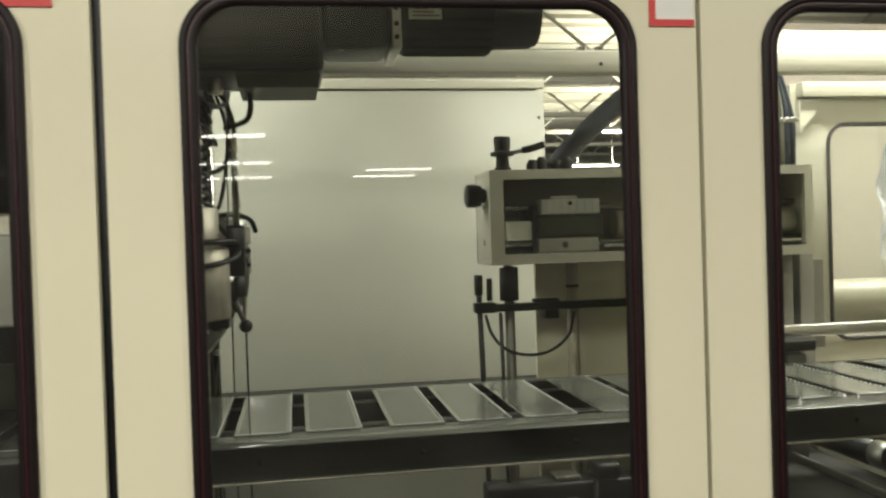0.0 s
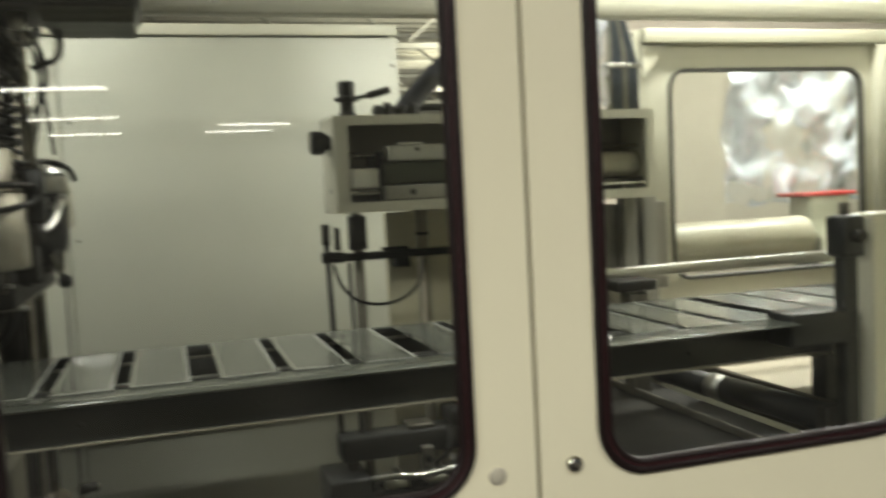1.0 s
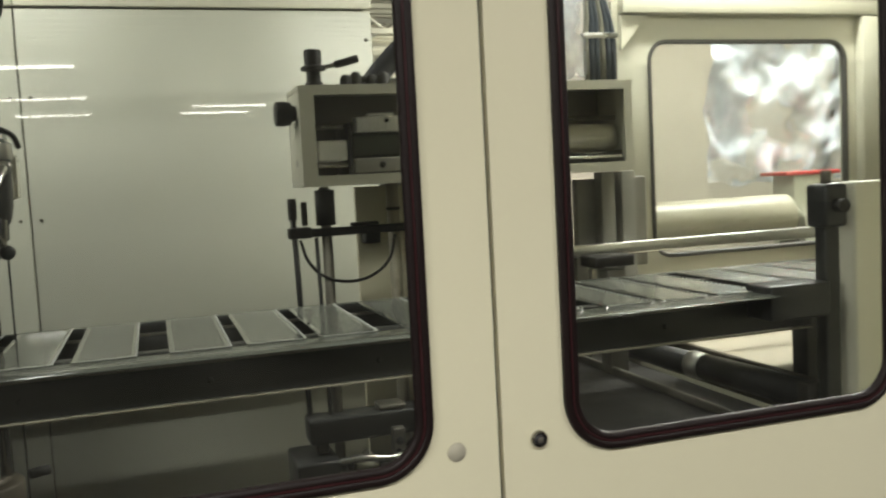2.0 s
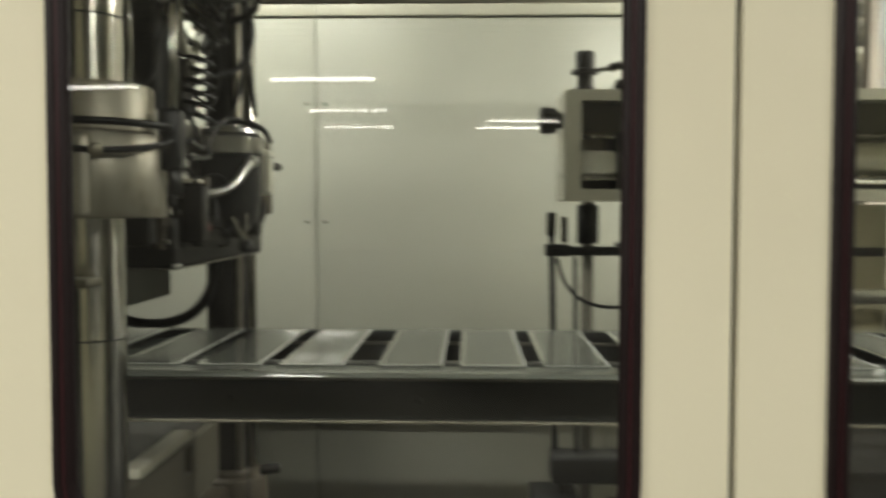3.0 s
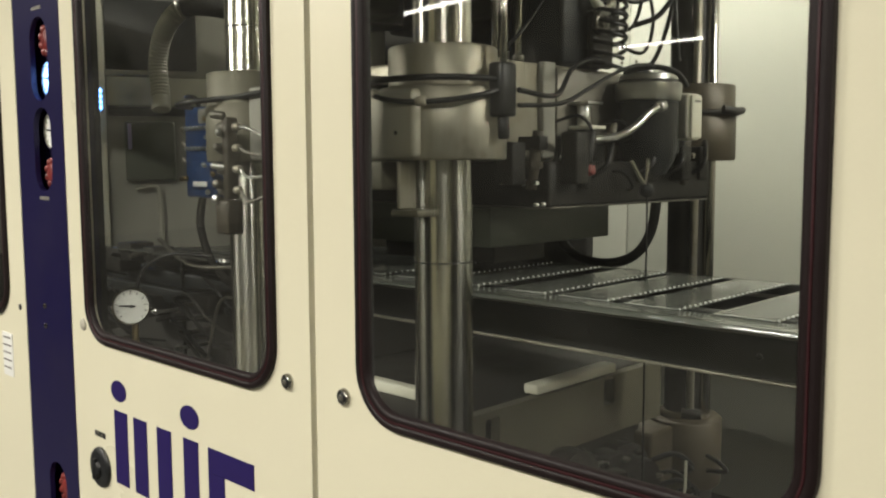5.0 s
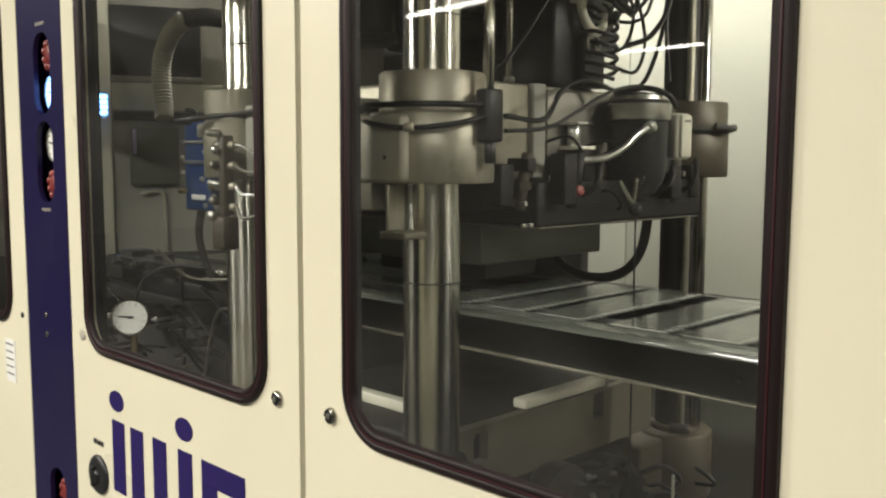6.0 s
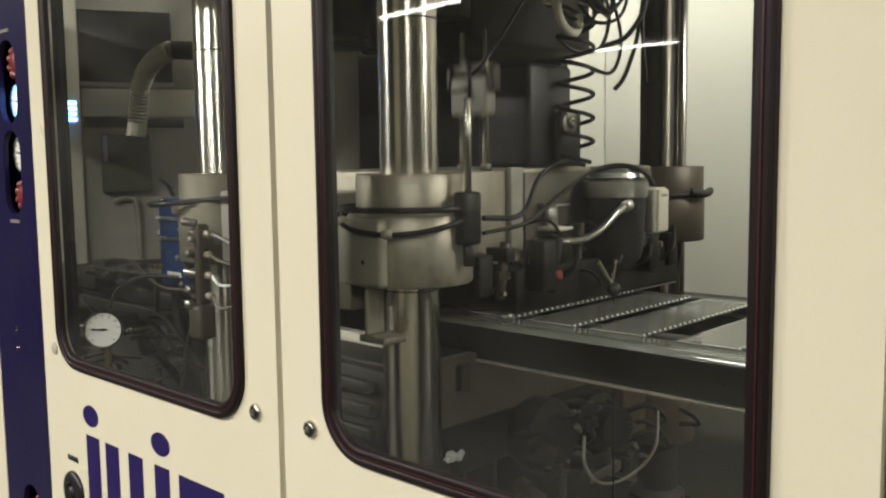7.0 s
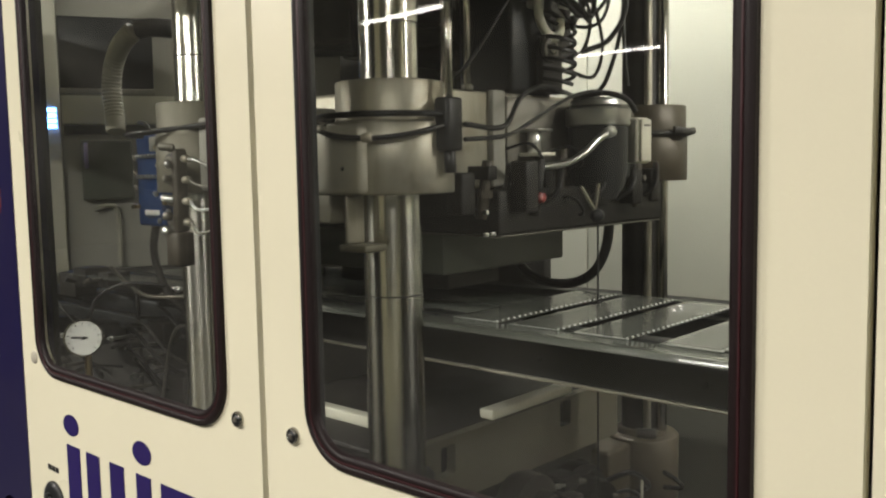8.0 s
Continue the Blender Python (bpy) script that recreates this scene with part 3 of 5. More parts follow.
# ---- rear door with its window, and what stands beyond it ----
RX0, RX1, RZ0, RZ1, RY = 1.636, 2.476, 1.212, 1.962, 1.50
rd = thing("rear_door", "cream rear machine door with a rounded gasketed window", "machine door")
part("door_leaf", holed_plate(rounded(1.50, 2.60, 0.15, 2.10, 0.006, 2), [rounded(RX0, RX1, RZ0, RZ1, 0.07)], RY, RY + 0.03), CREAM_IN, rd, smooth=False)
sec = [(-0.006, RY - 0.002), (-0.004, RY - 0.007), (0.006, RY - 0.007), (0.009, RY - 0.003), (0.009, RY + 0.012), (0.0, RY + 0.012), (-0.001, RY + 0.002)]
part("window_gasket", ring_strip(rounded(RX0, RX1, RZ0, RZ1, 0.07, 10), sec), RUBBER_GREY, rd, "grey rubber window gasket")
p = part("pane", holed_plate(rounded(RX0 + 0.004, RX1 - 0.004, RZ0 + 0.004, RZ1 - 0.004, 0.066), [], RY + 0.010, RY + 0.014), GLASS_REAR, rd, smooth=False)
p.visible_shadow = False
part("head_rail", B(1.52, 2.62, RY - 0.045, RY - 0.004, 2.05, 2.10), CREAM_IN, rd)
part("side_rail", B(2.52, 2.62, RY - 0.045, RY - 0.004, 0.15, 2.045), CREAM_IN, rd)
bm = bmesh.new()
vs = [bm.verts.new(v) for v in ((1.52, RY - 0.004, 2.045), (1.62, RY - 0.004, 2.045), (1.52, RY - 0.004, 1.93))]
f = bm.faces.new(vs)
r = bmesh.ops.extrude_face_region(bm, geom=[f])
bmesh.ops.translate(bm, verts=[g for g in r["geom"] if isinstance(g, bmesh.types.BMVert)], vec=(0, -0.02, 0))
part("gusset", bm, CREAM_IN, rd, smooth=False)
tagged(solid("machine_panel", B(2.63, 3.6, RY, RY + 0.03, 0.15, 2.10), CREAM_IN, "cream enamelled rear machine panel", "machine panel"), kind="structure")
tagged(solid("frame_beam", B(1.2, 3.6, RY - 0.02, RY + 0.06, 2.20, 2.28, bevel=0.004), CREAM_IN, "cream rear frame beam", "frame beam"), kind="structure")
tagged(solid("wall_partition", B(2.3, 6.5, 3.9, 4.0, 0.0, 2.9, bevel=0), PARTITION, "warm pale partition wall behind the machine", "wall"), kind="structure")

roll = thing("film_roll", "large white roll of plastic film lying on a stand", "film roll")
bm = bmesh.new()
lathe(bm, (1.8, 2.25, 1.27), (1, 0, 0), [(0, 0.03), (0.001, 0.095), (0.004, 0.10), (0.996, 0.10), (0.999, 0.095), (1.0, 0.03)], 48)
part("film", bm, ROLLFILM, roll)
part("core", C((1.72, 2.25, 1.27), (2.88, 2.25, 1.27), 0.028, 20), CABLE_GREY, roll)
part("stand", B(1.74, 1.78, 2.18, 2.32, 0.0, 1.262), STEEL_DULL, roll)
part("stand", B(2.82, 2.86, 2.18, 2.32, 0.0, 1.262), STEEL_DULL, roll)

# crumpled clear sheeting hanging beyond the rear window
bm = bmesh.new()
N, M = 44, 30
grid = [[None] * (M + 1) for _ in range(N + 1)]
for i in range(N + 1):
    for j in range(M + 1):
        u, v = i / N, j / M
        q = Vector((u * 4.2, v * 3.2, 0))
        grid[i][j] = bm.verts.new((2.70 + u * 0.90, 2.70 + 0.09 * noise.noise(q) + 0.035 * noise.noise(q * 2.7) + 0.012 * noise.noise(q * 6.1) - 0.1 * v * v, 1.42 + v * 0.85 + 0.03 * noise.noise(q * 1.7)))
for i in range(N):
    for j in range(M):
        bm.faces.new((grid[i][j], grid[i + 1][j], grid[i + 1][j + 1], grid[i][j + 1])).smooth = True
r = bmesh.ops.extrude_face_region(bm, geom=list(bm.faces))
bmesh.ops.translate(bm, verts=[g for g in r["geom"] if isinstance(g, bmesh.types.BMVert)], vec=(0, 0.002, 0))
sheet = thing("film_bundle", "crumpled glossy film sheeting hanging behind the rear window", "plastic film")
part("sheeting", bm, PLASTIC_SHEET, sheet)
part("hanging_rail", C((2.45, 2.62, 2.28), (3.6, 2.62, 2.28), 0.015, 10), STEEL_DULL, sheet)
part("rail_leg", C((3.58, 2.62, 0.0), (3.58, 2.62, 2.28), 0.015, 10), STEEL_DULL, sheet)
part("rail_leg", C((3.50, 3.05, 0.0), (3.50, 2.62, 2.28), 0.015, 10), STEEL_DULL, sheet)
tray = thing("red_box", "flat red plastic box on a stand beyond the rear window", "box")
part("lid", B(2.94, 3.30, 2.40, 2.60, 1.452, 1.470), REDSTRIP, tray)
part("stand", B(3.00, 3.24, 2.42, 2.58, 0.0, 1.4515), CREAM_IN, tray)


# ---- web of film and formed trays ----
web = thing("film_web", "smoky plastic film web with formed strips running through the machine", "film web")
part("front_margin", B(-1.9, 1.245, 0.360, 0.462, 1.2325, 1.2345, bevel=0.0008, seg=1), FILM, web)
part("rear_margin", B(-1.9, 1.30, 0.905, 0.925, 1.2325, 1.2345, bevel=0.0008, seg=1), FILM, web)
part("plain_film", B(-1.9, -0.362, 0.463, 0.904, 1.2120, 1.2150, bevel=0.0008, seg=1), FILM, web, "dark unformed film")
PERIOD = 0.45
TRAY_X = [k * PERIOD + s for k in range(-2, 4) for s in (-0.020, 0.120, 0.261)]


def formed_tray():
    """One formed strip, its front left corner at the origin in x; copied along the web."""
    t = thing("formed_tray", "pale ribbed formed plastic strip lying in the film web", "plastic tray", "formed trays")
    x0, x1, y0, y1 = 0.0, 0.112, 0.464, 0.903
    bm = bmesh.new()
    prof = [(0.000, 1.2325), (0.000, 1.2345), (0.0006, 1.2349), (0.0014, 1.2353), (0.0022, 1.2354)]
    loops = []
    for s, z in prof:
        loops.append([bm.verts.new(v) for v in ((x0 + s, y0 + s, z), (x1 - s, y0 + s, z), (x1 - s, y1 - s, z), (x0 + s, y1 - s, z))])
    for a, b in zip(loops, loops[1:]):
        for k in range(4):
            bm.faces.new((a[k], a[(k + 1) % 4], b[(k + 1) % 4], b[k]))
    bm.faces.new(loops[-1])
    bm.faces.new(loops[0][::-1])
    part("tray_body", bm, TRAY, t, smooth=False)
    bm = bmesh.new()
    n = 26
    for k in range(n):
        y = y0 + 0.022 + k * (y1 - y0 - 0.044) / (n - 1)
        ends = []
        for x in (x0 + 0.010, x1 - 0.010):
            ends.append([bm.verts.new((x, y - 0.0062 * math.cos(a), 1.2350 + 0.0012 * math.sin(a))) for a in [math.pi * i / 6 for i in range(7)]])
        for i in range(6):
            bm.faces.new((ends[0][i], ends[0][i + 1], ends[1][i + 1], ends[1][i])).smooth = True
        bm.faces.new(ends[0])
        bm.faces.new(ends[1][::-1])
    part("ribs", bm, TRAY, t)
    part("front_lip", B(x0 + 0.004, x1 - 0.004, y0 + 0.0005, y0 + 0.0030, 1.2352, 1.2361, bevel=0.0003, seg=1), BEAD, t)
    bm = bmesh.new()
    for k in range(25):
        y = y0 + 0.004 + k * (y1 - y0 - 0.008) / 24
        bmesh.ops.create_icosphere(bm, subdivisions=1, radius=0.0030, matrix=Matrix.Translation((x1 - 0.001, y, 1.2360)))
    part("bead_row", bm, BEAD, t, "row of glinting bead studs")
    return t


TRAYS = [formed_tray()]
for k in range(1, len(TRAY_X)):
    TRAYS.append(copy_thing(TRAYS[0], Matrix.Identity(4)))


def rail(y0, y1, x0, x1):
    r = thing("web_rail", "black oxide steel rail carrying the film web", "guide rail", "web rails")
    part("rail_body", B(x0, x1, y0, y1, 1.134, 1.203, bevel=0.002), RAIL, r)
    part("rail_lip", B(x0, x1, y0 - 0.006, y0 + 0.03, 1.2035, 1.2095, bevel=0.001), STEEL_DULL, r)
    part("bottom_lip", B(x0, x1, y0 - 0.005, y0 + 0.004, 1.1285, 1.1335, bevel=0.001), STEEL, r)
    for k in range(9):
        x = x0 + 0.3 + k * 0.33
        part("screw", C((x, y0 + 0.001, 1.17), (x, y0 - 0.004, 1.17), 0.006, 8), RAIL, r)
    part("bearer", B(x0 + 0.1, x1 - 0.1, y0 + 0.002, y1 - 0.002, 1.2098, 1.2320, bevel=0.001), RAIL, r)


rail(0.495, 0.535, -1.9, 1.44)
rail(0.905, 0.945, -1.9, 2.4)
solid("take_off_table", B(1.44, 2.6, 0.57, 0.90, 1.17, 1.2315, bevel=0.004), RAIL, "dark take-off table carrying the formed strips", "take-off table")
solid("table_leg", B(2.4, 2.46, 0.70, 0.76, 0.12, 1.169, bevel=0.003), RAIL, "dark steel leg of the take-off table", "table leg")
solid("table_leg", B(1.60, 1.66, 0.70, 0.76, 0.12, 1.169, bevel=0.003), RAIL, "dark steel leg of the take-off table", "table leg")
solid("rail_end_block", B(1.250, 1.412, 0.398, 0.4885, 1.172, 1.250, bevel=0.005), BLACK, "black block closing the front web rail", "rail block")
solid("guide_bar", B(0.84, 2.5, 1.295, 1.328, 1.256, 1.293, bevel=0.004), ALU, "bare aluminium guide bar behind the web", "guide bar")
for x in (1.25, 2.44):
    solid("bar_bracket", B(x - 0.02, x + 0.02, 1.297, 1.326, 0.12, 1.255, bevel=0.003), STEEL_DULL, "dull steel upright holding the guide bar", "bracket", "bar uprights")
solid("sensor_box", B(1.17, 1.30, 1.06, 1.16, 1.245, 1.278, bevel=0.006), OILY, "small dark sensor box beside the web", "sensor box")
solid("sensor_post", B(1.22, 1.28, 1.08, 1.14, 0.12, 1.234, bevel=0.004), STEEL_DULL, "dull steel post under the sensor box", "post")

# upright and cream block at the end of the web
up = thing("clamp_upright", "dark steel upright with a clamp head at the web end", "upright")
part("post", B(1.424, 1.464, 0.425, 0.462, 0.12, 1.40, bevel=0.004), RAIL, up)
part("clamp_head", B(1.408, 1.472, 0.405, 0.472, 1.37, 1.470, bevel=0.010), BLACK, up)
part("clamp_bolt", C((1.440, 0.44, 1.470), (1.440, 0.44, 1.500), 0.012, 12), STEEL_DULL, up)
part("clamp_screw", C((1.440, 0.405, 1.42), (1.440, 0.38, 1.42), 0.016, 14), OILY, up)
solid("drive_housing", B(1.500, 1.640, 0.415, 0.490, 0.12, 1.470, bevel=0.006), CREAM_IN, "cream enamelled drive housing beside the web end", "housing")

# take-off rollers and pans under the web
rl = thing("take_off_roller", "black rubber take-off roller with a bright steel collar", "roller")
part("sleeve", C((1.468, 0.54, 0.95), (1.440, 0.93, 0.95), 0.038, 28), BLACK, rl)
part("collar", C((1.440, 0.93, 0.95), (1.435, 0.99, 0.95), 0.039, 28), ALU, rl)
part("sleeve", C((1.435, 0.99, 0.95), (1.40, 1.40, 0.95), 0.034, 28), BLACK, rl)
part("bearing_stand", B(1.43, 1.50, 0.50, 0.54, 0.12, 0.99), OILY, rl)
part("bearing_stand", B(1.36, 1.44, 1.40, 1.44, 0.12, 0.99), OILY, rl)
solid("bed_plate", B(0.84, 1.36, 0.16, 1.38, 0.885, 0.925, bevel=0.003), GRIME, "dark oily bed plate under the web", "bed plate")
solid("bed_edge", B(1.222, 1.234, 0.16, 1.38, 0.9265, 0.948, bevel=0.003), STEEL_DULL, "thin steel edge strip on the bed plate", "edge strip")
solid("catch_pan", B(1.565, 2.3, 0.62, 1.44, 0.90, 0.93, bevel=0.006), ROLLFILM, "pale catch pan littered with trimmings", "catch pan")
solid("catch_pan_rail", B(1.540, 1.5635, 0.62, 1.44, 0.86, 0.965, bevel=0.004), BROWNED, "brown edge rail of the catch pan", "edge rail")

# ---- housing with rollers at the back ----
hb = thing("roller_housing", "cream box housing with chrome rods and rollers inside", "roller housing")
HX0, HX1, HY0, HY1, HZ0, HZ1 = 0.378, 1.425, 1.26, 1.46, 1.522, 1.806
part("front_frame", holed_plate(rounded(HX0, HX1, HZ0, HZ1, 0.004, 1), [rounded(0.420, 1.398, 1.552, 1.778, 0.004, 1)], HY0, HY0 + 0.02), CREAM_IN, hb, smooth=False)
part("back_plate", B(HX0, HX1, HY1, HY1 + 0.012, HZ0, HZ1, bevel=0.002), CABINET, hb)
part("top_plate", B(HX0, HX1, HY0 + 0.021, HY1 - 0.001, HZ1 - 0.014, HZ1, bevel=0.001), CREAM_IN, hb)
part("bottom_plate", B(HX0, HX1, HY0 + 0.021, HY1 - 0.001, HZ0, HZ0 + 0.014, bevel=0.001), CREAM_IN, hb)
part("end_plate", B(HX0, HX0 + 0.014, HY0 + 0.021, HY1 - 0.001, HZ0 + 0.015, HZ1 - 0.015, bevel=0.001), CREAM_IN, hb)
part("end_plate", B(HX1 - 0.014, HX1, HY0 + 0.021, HY1 - 0.001, HZ0 + 0.015, HZ1 - 0.015, bevel=0.001), CREAM_IN, hb)
part("guide_rod", C((0.394, 1.345, 1.694), (1.410, 1.345, 1.694), 0.009, 16), CHROME, hb)
part("guide_rod", C((0.394, 1.31, 1.582), (1.410, 1.31, 1.582), 0.008, 16), CHROME, hb)
part("roller", C((0.80, 1.36, 1.635), (1.405, 1.36, 1.635), 0.042, 28), CREAM_IN, hb, "pale rubber-covered roller")
part("slide_block", B(0.43, 0.515, 1.29, 1.40, 1.594, 1.652, bevel=0.005), WHITE, hb)
part("slide_block", B(0.530, 0.745, 1.300, 1.40, 1.600, 1.668, bevel=0.008), TOOL, hb)
part("slide_base", B(0.530, 0.722, 1.285, 1.40, 1.5535, 1.5985, bevel=0.006), CABINET, hb)
part("slide_base_port", C((0.615, 1.286, 1.577), (0.615, 1.283, 1.577), 0.010, 14), OILY, hb)
part("divider", B(0.515, 0.528, 1.285, 1.45, 1.552, 1.70, bevel=0.002), BLACK, hb)
part("carriage", B(0.542, 0.726, 1.279, 1.33, 1.672, 1.716, bevel=0.004), WHITE, hb, "white sliding carriage")
for k in range(7):
    part("carriage_tooth", B(0.556 + 0.024 * k, 0.566 + 0.024 * k, 1.2765, 1.279, 1.676, 1.712, bevel=0.001), WHITE, hb)
part("carriage_lamp", B(0.575, 0.655, 1.279, 1.30, 1.7165, 1.726, bevel=0.003), WHITE, hb)
part("hole", C((0.632, 1.28, 1.703), (0.632, 1.276, 1.703), 0.007, 12), BLACK, hb)
part("ledge", B(0.74, 1.39, 1.27, 1.29, 1.566, 1.574, bevel=0.001), ALU, hb)
bm = bmesh.new()
lathe(bm, (0.378, 1.33, 1.733), (-1, 0, 0), [(0, 0.022), (0.012, 0.022), (0.014, 0.032), (0.04, 0.036), (0.056, 0.034), (0.060, 0.026)], 16)
part("knob", bm, BLACK, hb, "black end knob")
for z in (1.70, 1.59):
    part("dark_hole", C((0.3795, 1.35, z), (0.3765, 1.35, z), 0.009, 12), BLACK, hb)

vv = thing("hand_valve", "dark hand valve on top of the roller housing", "valve")
bm = bmesh.new()
lathe(bm, (0.437, 1.33, 1.8065), (0, 0, 1), [(0, 0.026), (0.012, 0.026), (0.014, 0.020), (0.045, 0.020), (0.048, 0.036), (0.058, 0.036), (0.062, 0.024), (0.100, 0.026), (0.106, 0.022)], 20)
part("body", bm, OILY, vv)
part("lever", T([(0.50, 1.33, 1.87), (0.53, 1.32, 1.876), (0.565, 1.32, 1.886)], 0.011, 8, 4), OILY, vv)
part("lever_stem", C((0.455, 1.33, 1.862), (0.505, 1.33, 1.870), 0.006, 8), STEEL_DULL, vv)
bm = bmesh.new()
for k, x in enumerate((0.53, 0.56, 0.605, 0.64)):
    lathe(bm, (x, 1.33, 1.8065), (0, 0, 1), [(0, 0.016), (0.02 + 0.008 * (k % 2), 0.018), (0.034 + 0.008 * (k % 2), 0.010)], 12)
cyl(bm, (0.52, 1.33, 1.824), (0.66, 1.33, 1.832), 0.010, 10)
solid("fitting_row", bm, OILY, "row of dark pipe fittings on the roller housing", "pipe fitting")

SLATE = mat("slate_conduit", (0.09, 0.105, 0.13), 0.35, var=0.2, scale=20)

# slanting cable duct from the housing up to the beam
bm = bmesh.new()
tube(bm, [(0.605, 1.36, 1.8065), (0.66, 1.36, 1.87), (0.76, 1.36, 1.965), (0.90, 1.36, 2.08)], 0.034, 12, 10, 0.02)
solid("cable_duct", bm, mat("slate_duct", (0.07, 0.072, 0.085), 0.5, var=0.25, scale=20), "slate grey ribbed cable duct rising from the housing", "cable duct")

# posts, bar and hose under the housing
ps = thing("housing_post", "grey steel post under the roller housing", "post")
part("shaft", C((0.448, 1.34, 0.12), (0.448, 1.34, 1.521), 0.0155, 18), STEEL_DULL, ps)
part("sleeve", C((0.448, 1.34, 1.41), (0.448, 1.34, 1.512), 0.029, 18), BLACK, ps)
ps = thing("housing_post", "thin dark rod beside the housing posts", "post")
part("shaft", C((0.366, 1.34, 0.8575), (0.352, 1.34, 1.47), 0.0085, 12), BLACK, ps)
part("cap", C((0.352, 1.34, 1.43), (0.352, 1.34, 1.492), 0.013, 12), OILY, ps)
part("fitting", C((0.386, 1.34, 1.412), (0.386, 1.34, 1.48), 0.009, 12), OILY, ps)
part("second_rod", C((0.420, 1.31, 0.8575), (0.412, 1.31, 1.376), 0.006, 10), BLACK, ps)
ps = thing("housing_post", "thick pale grey steel post under the roller housing", "post")
part("shaft", C((0.662, 1.38, 0.12), (0.662, 1.38, 1.521), 0.0185, 18), STEEL, ps)
part("clip", C((0.662, 1.38, 1.44), (0.662, 1.38, 1.45), 0.022, 18), BLACK, ps)
for x in (1.385, 1.46):
    ps = thing("housing_post", "cream square post under the roller housing", "post")
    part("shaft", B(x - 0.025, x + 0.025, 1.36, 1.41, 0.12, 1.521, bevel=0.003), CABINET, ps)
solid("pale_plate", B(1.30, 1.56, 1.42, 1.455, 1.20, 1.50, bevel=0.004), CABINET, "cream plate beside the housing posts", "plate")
bm = B(0.335, 1.22, 1.315, 1.345, 1.378, 1.402, bevel=0.003)
box(bm, 0.335, 0.40, 1.31, 1.35, 1.376, 1.408, bevel=0.004)
box(bm, 0.52, 0.60, 1.312, 1.348, 1.403, 1.413, bevel=0.003)
solid("cross_bar", bm, BLACK, "black steel cross bar clamped on the posts", "cross bar")
solid("hose_loop", T([(0.365, 1.31, 1.372), (0.385, 1.31, 1.31), (0.43, 1.31, 1.262), (0.50, 1.31, 1.243), (0.57, 1.31, 1.255), (0.625, 1.31, 1.30), (0.645, 1.31, 1.372)], 0.0048, 8, 8), HOSE, "thin black hose hanging in a loop", "hose")
solid("switch_box", B(0.578, 0.625, 1.40, 1.4662, 1.342, 1.376, bevel=0.004), BLACK, "small black switch box on a plate", "switch box")
# added plate: its pale colour stands in for the lit space beyond the posts
solid("gap_filler_plate", B(0.565, 1.295, 1.466, 1.478, 0.12, 1.515, bevel=0.003), CREAM, "cream filler plate standing in for the bright space behind the posts", "plate")
lb = thing("lower_drive", "black lower drive beam with fittings", "drive unit")
part("beam", B(0.350, 1.2, 1.26, 1.36, 0.783, 0.857, bevel=0.010), BLACK, lb)
part("end_block", B(0.300, 0.425, 1.20, 1.40, 0.12, 0.752, bevel=0.010), BLACK, lb)
part("beam_foot", B(0.372, 0.405, 1.28, 1.33, 0.7525, 0.7825, bevel=0.003), OILY, lb)
part("base", B(0.4255, 1.2, 1.24, 1.40, 0.12, 0.690, bevel=0.012), GRIME, lb)
part("raised_end", B(0.690, 0.760, 1.25, 1.37, 0.8575, 0.905, bevel=0.010), BLACK, lb)
part("raised_end", B(0.560, 0.640, 1.27, 1.35, 0.8575, 0.872, bevel=0.004), STEEL_DULL, lb)
part("bracket", B(0.585, 0.622, 1.225, 1.2595, 0.742, 0.812, bevel=0.004), STEEL_DULL, lb)
part("bracket_hole", C((0.603, 1.2255, 0.776), (0.603, 1.2225, 0.776), 0.012, 16), BLACK, lb)
part("pipe", T([(0.43, 1.235, 0.735), (0.50, 1.215, 0.742), (0.58, 1.215, 0.732), (0.72, 1.22, 0.745)], 0.010, 10), ALU, lb)
part("pipe", T([(0.62, 1.25, 0.745), (0.66, 1.21, 0.80), (0.68, 1.25, 0.86)], 0.008, 8), HOSE, lb)
part("pale_pad", B(0.475, 0.545, 1.245, 1.34, 0.6905, 0.722, bevel=0.006), CREAM_IN, lb)
part("pale_pad", B(0.600, 0.668, 1.25, 1.34, 0.6905, 0.712, bevel=0.006), CREAM_IN, lb)
rng = random.Random(31)
for k in range(9):
    x, z = 0.46 + 0.045 * k, 0.715 + 0.05 * rng.random()
    bm = bmesh.new()
    lathe(bm, (x, 1.25, z), (rng.uniform(-0.3, 0.3), -1, rng.uniform(-0.2, 0.4)), [(0, 0.011), (0.012, 0.011), (0.013, 0.006), (0.028, 0.006)], 8)
    part("fitting", bm, (GRIME, STEEL_DULL, ALU)[k % 3], lb)

# conduit bundle rising behind the second window
cb = thing("conduit_bundle", "bundle of grey conduits clipped to the rear frame", "conduit bundle")
for k in range(6):
    x = 1.345 + k * 0.020
    part("conduit", T([(x, 1.40, 1.81), (x, 1.40, 1.95), (x - 0.005 * k, 1.39, 2.04), (x - 0.03 - 0.012 * k, 1.37, 2.14 + 0.006 * k), (x - 0.14 - 0.012 * k, 1.36, 2.20 + 0.006 * k)], 0.0095, 8, 6), SLATE if k % 3 else CABLE_GREY, cb)
part("clip", B(1.33, 1.46, 1.385, 1.415, 1.955, 1.972, bevel=0.003), ALU, cb)
solid("film_bag", B(1.24, 1.34, 1.36, 1.46, 1.81, 2.19, bevel=0.03), PLASTIC_SHEET, "crumpled glossy film bag beside the conduits", "film bag")


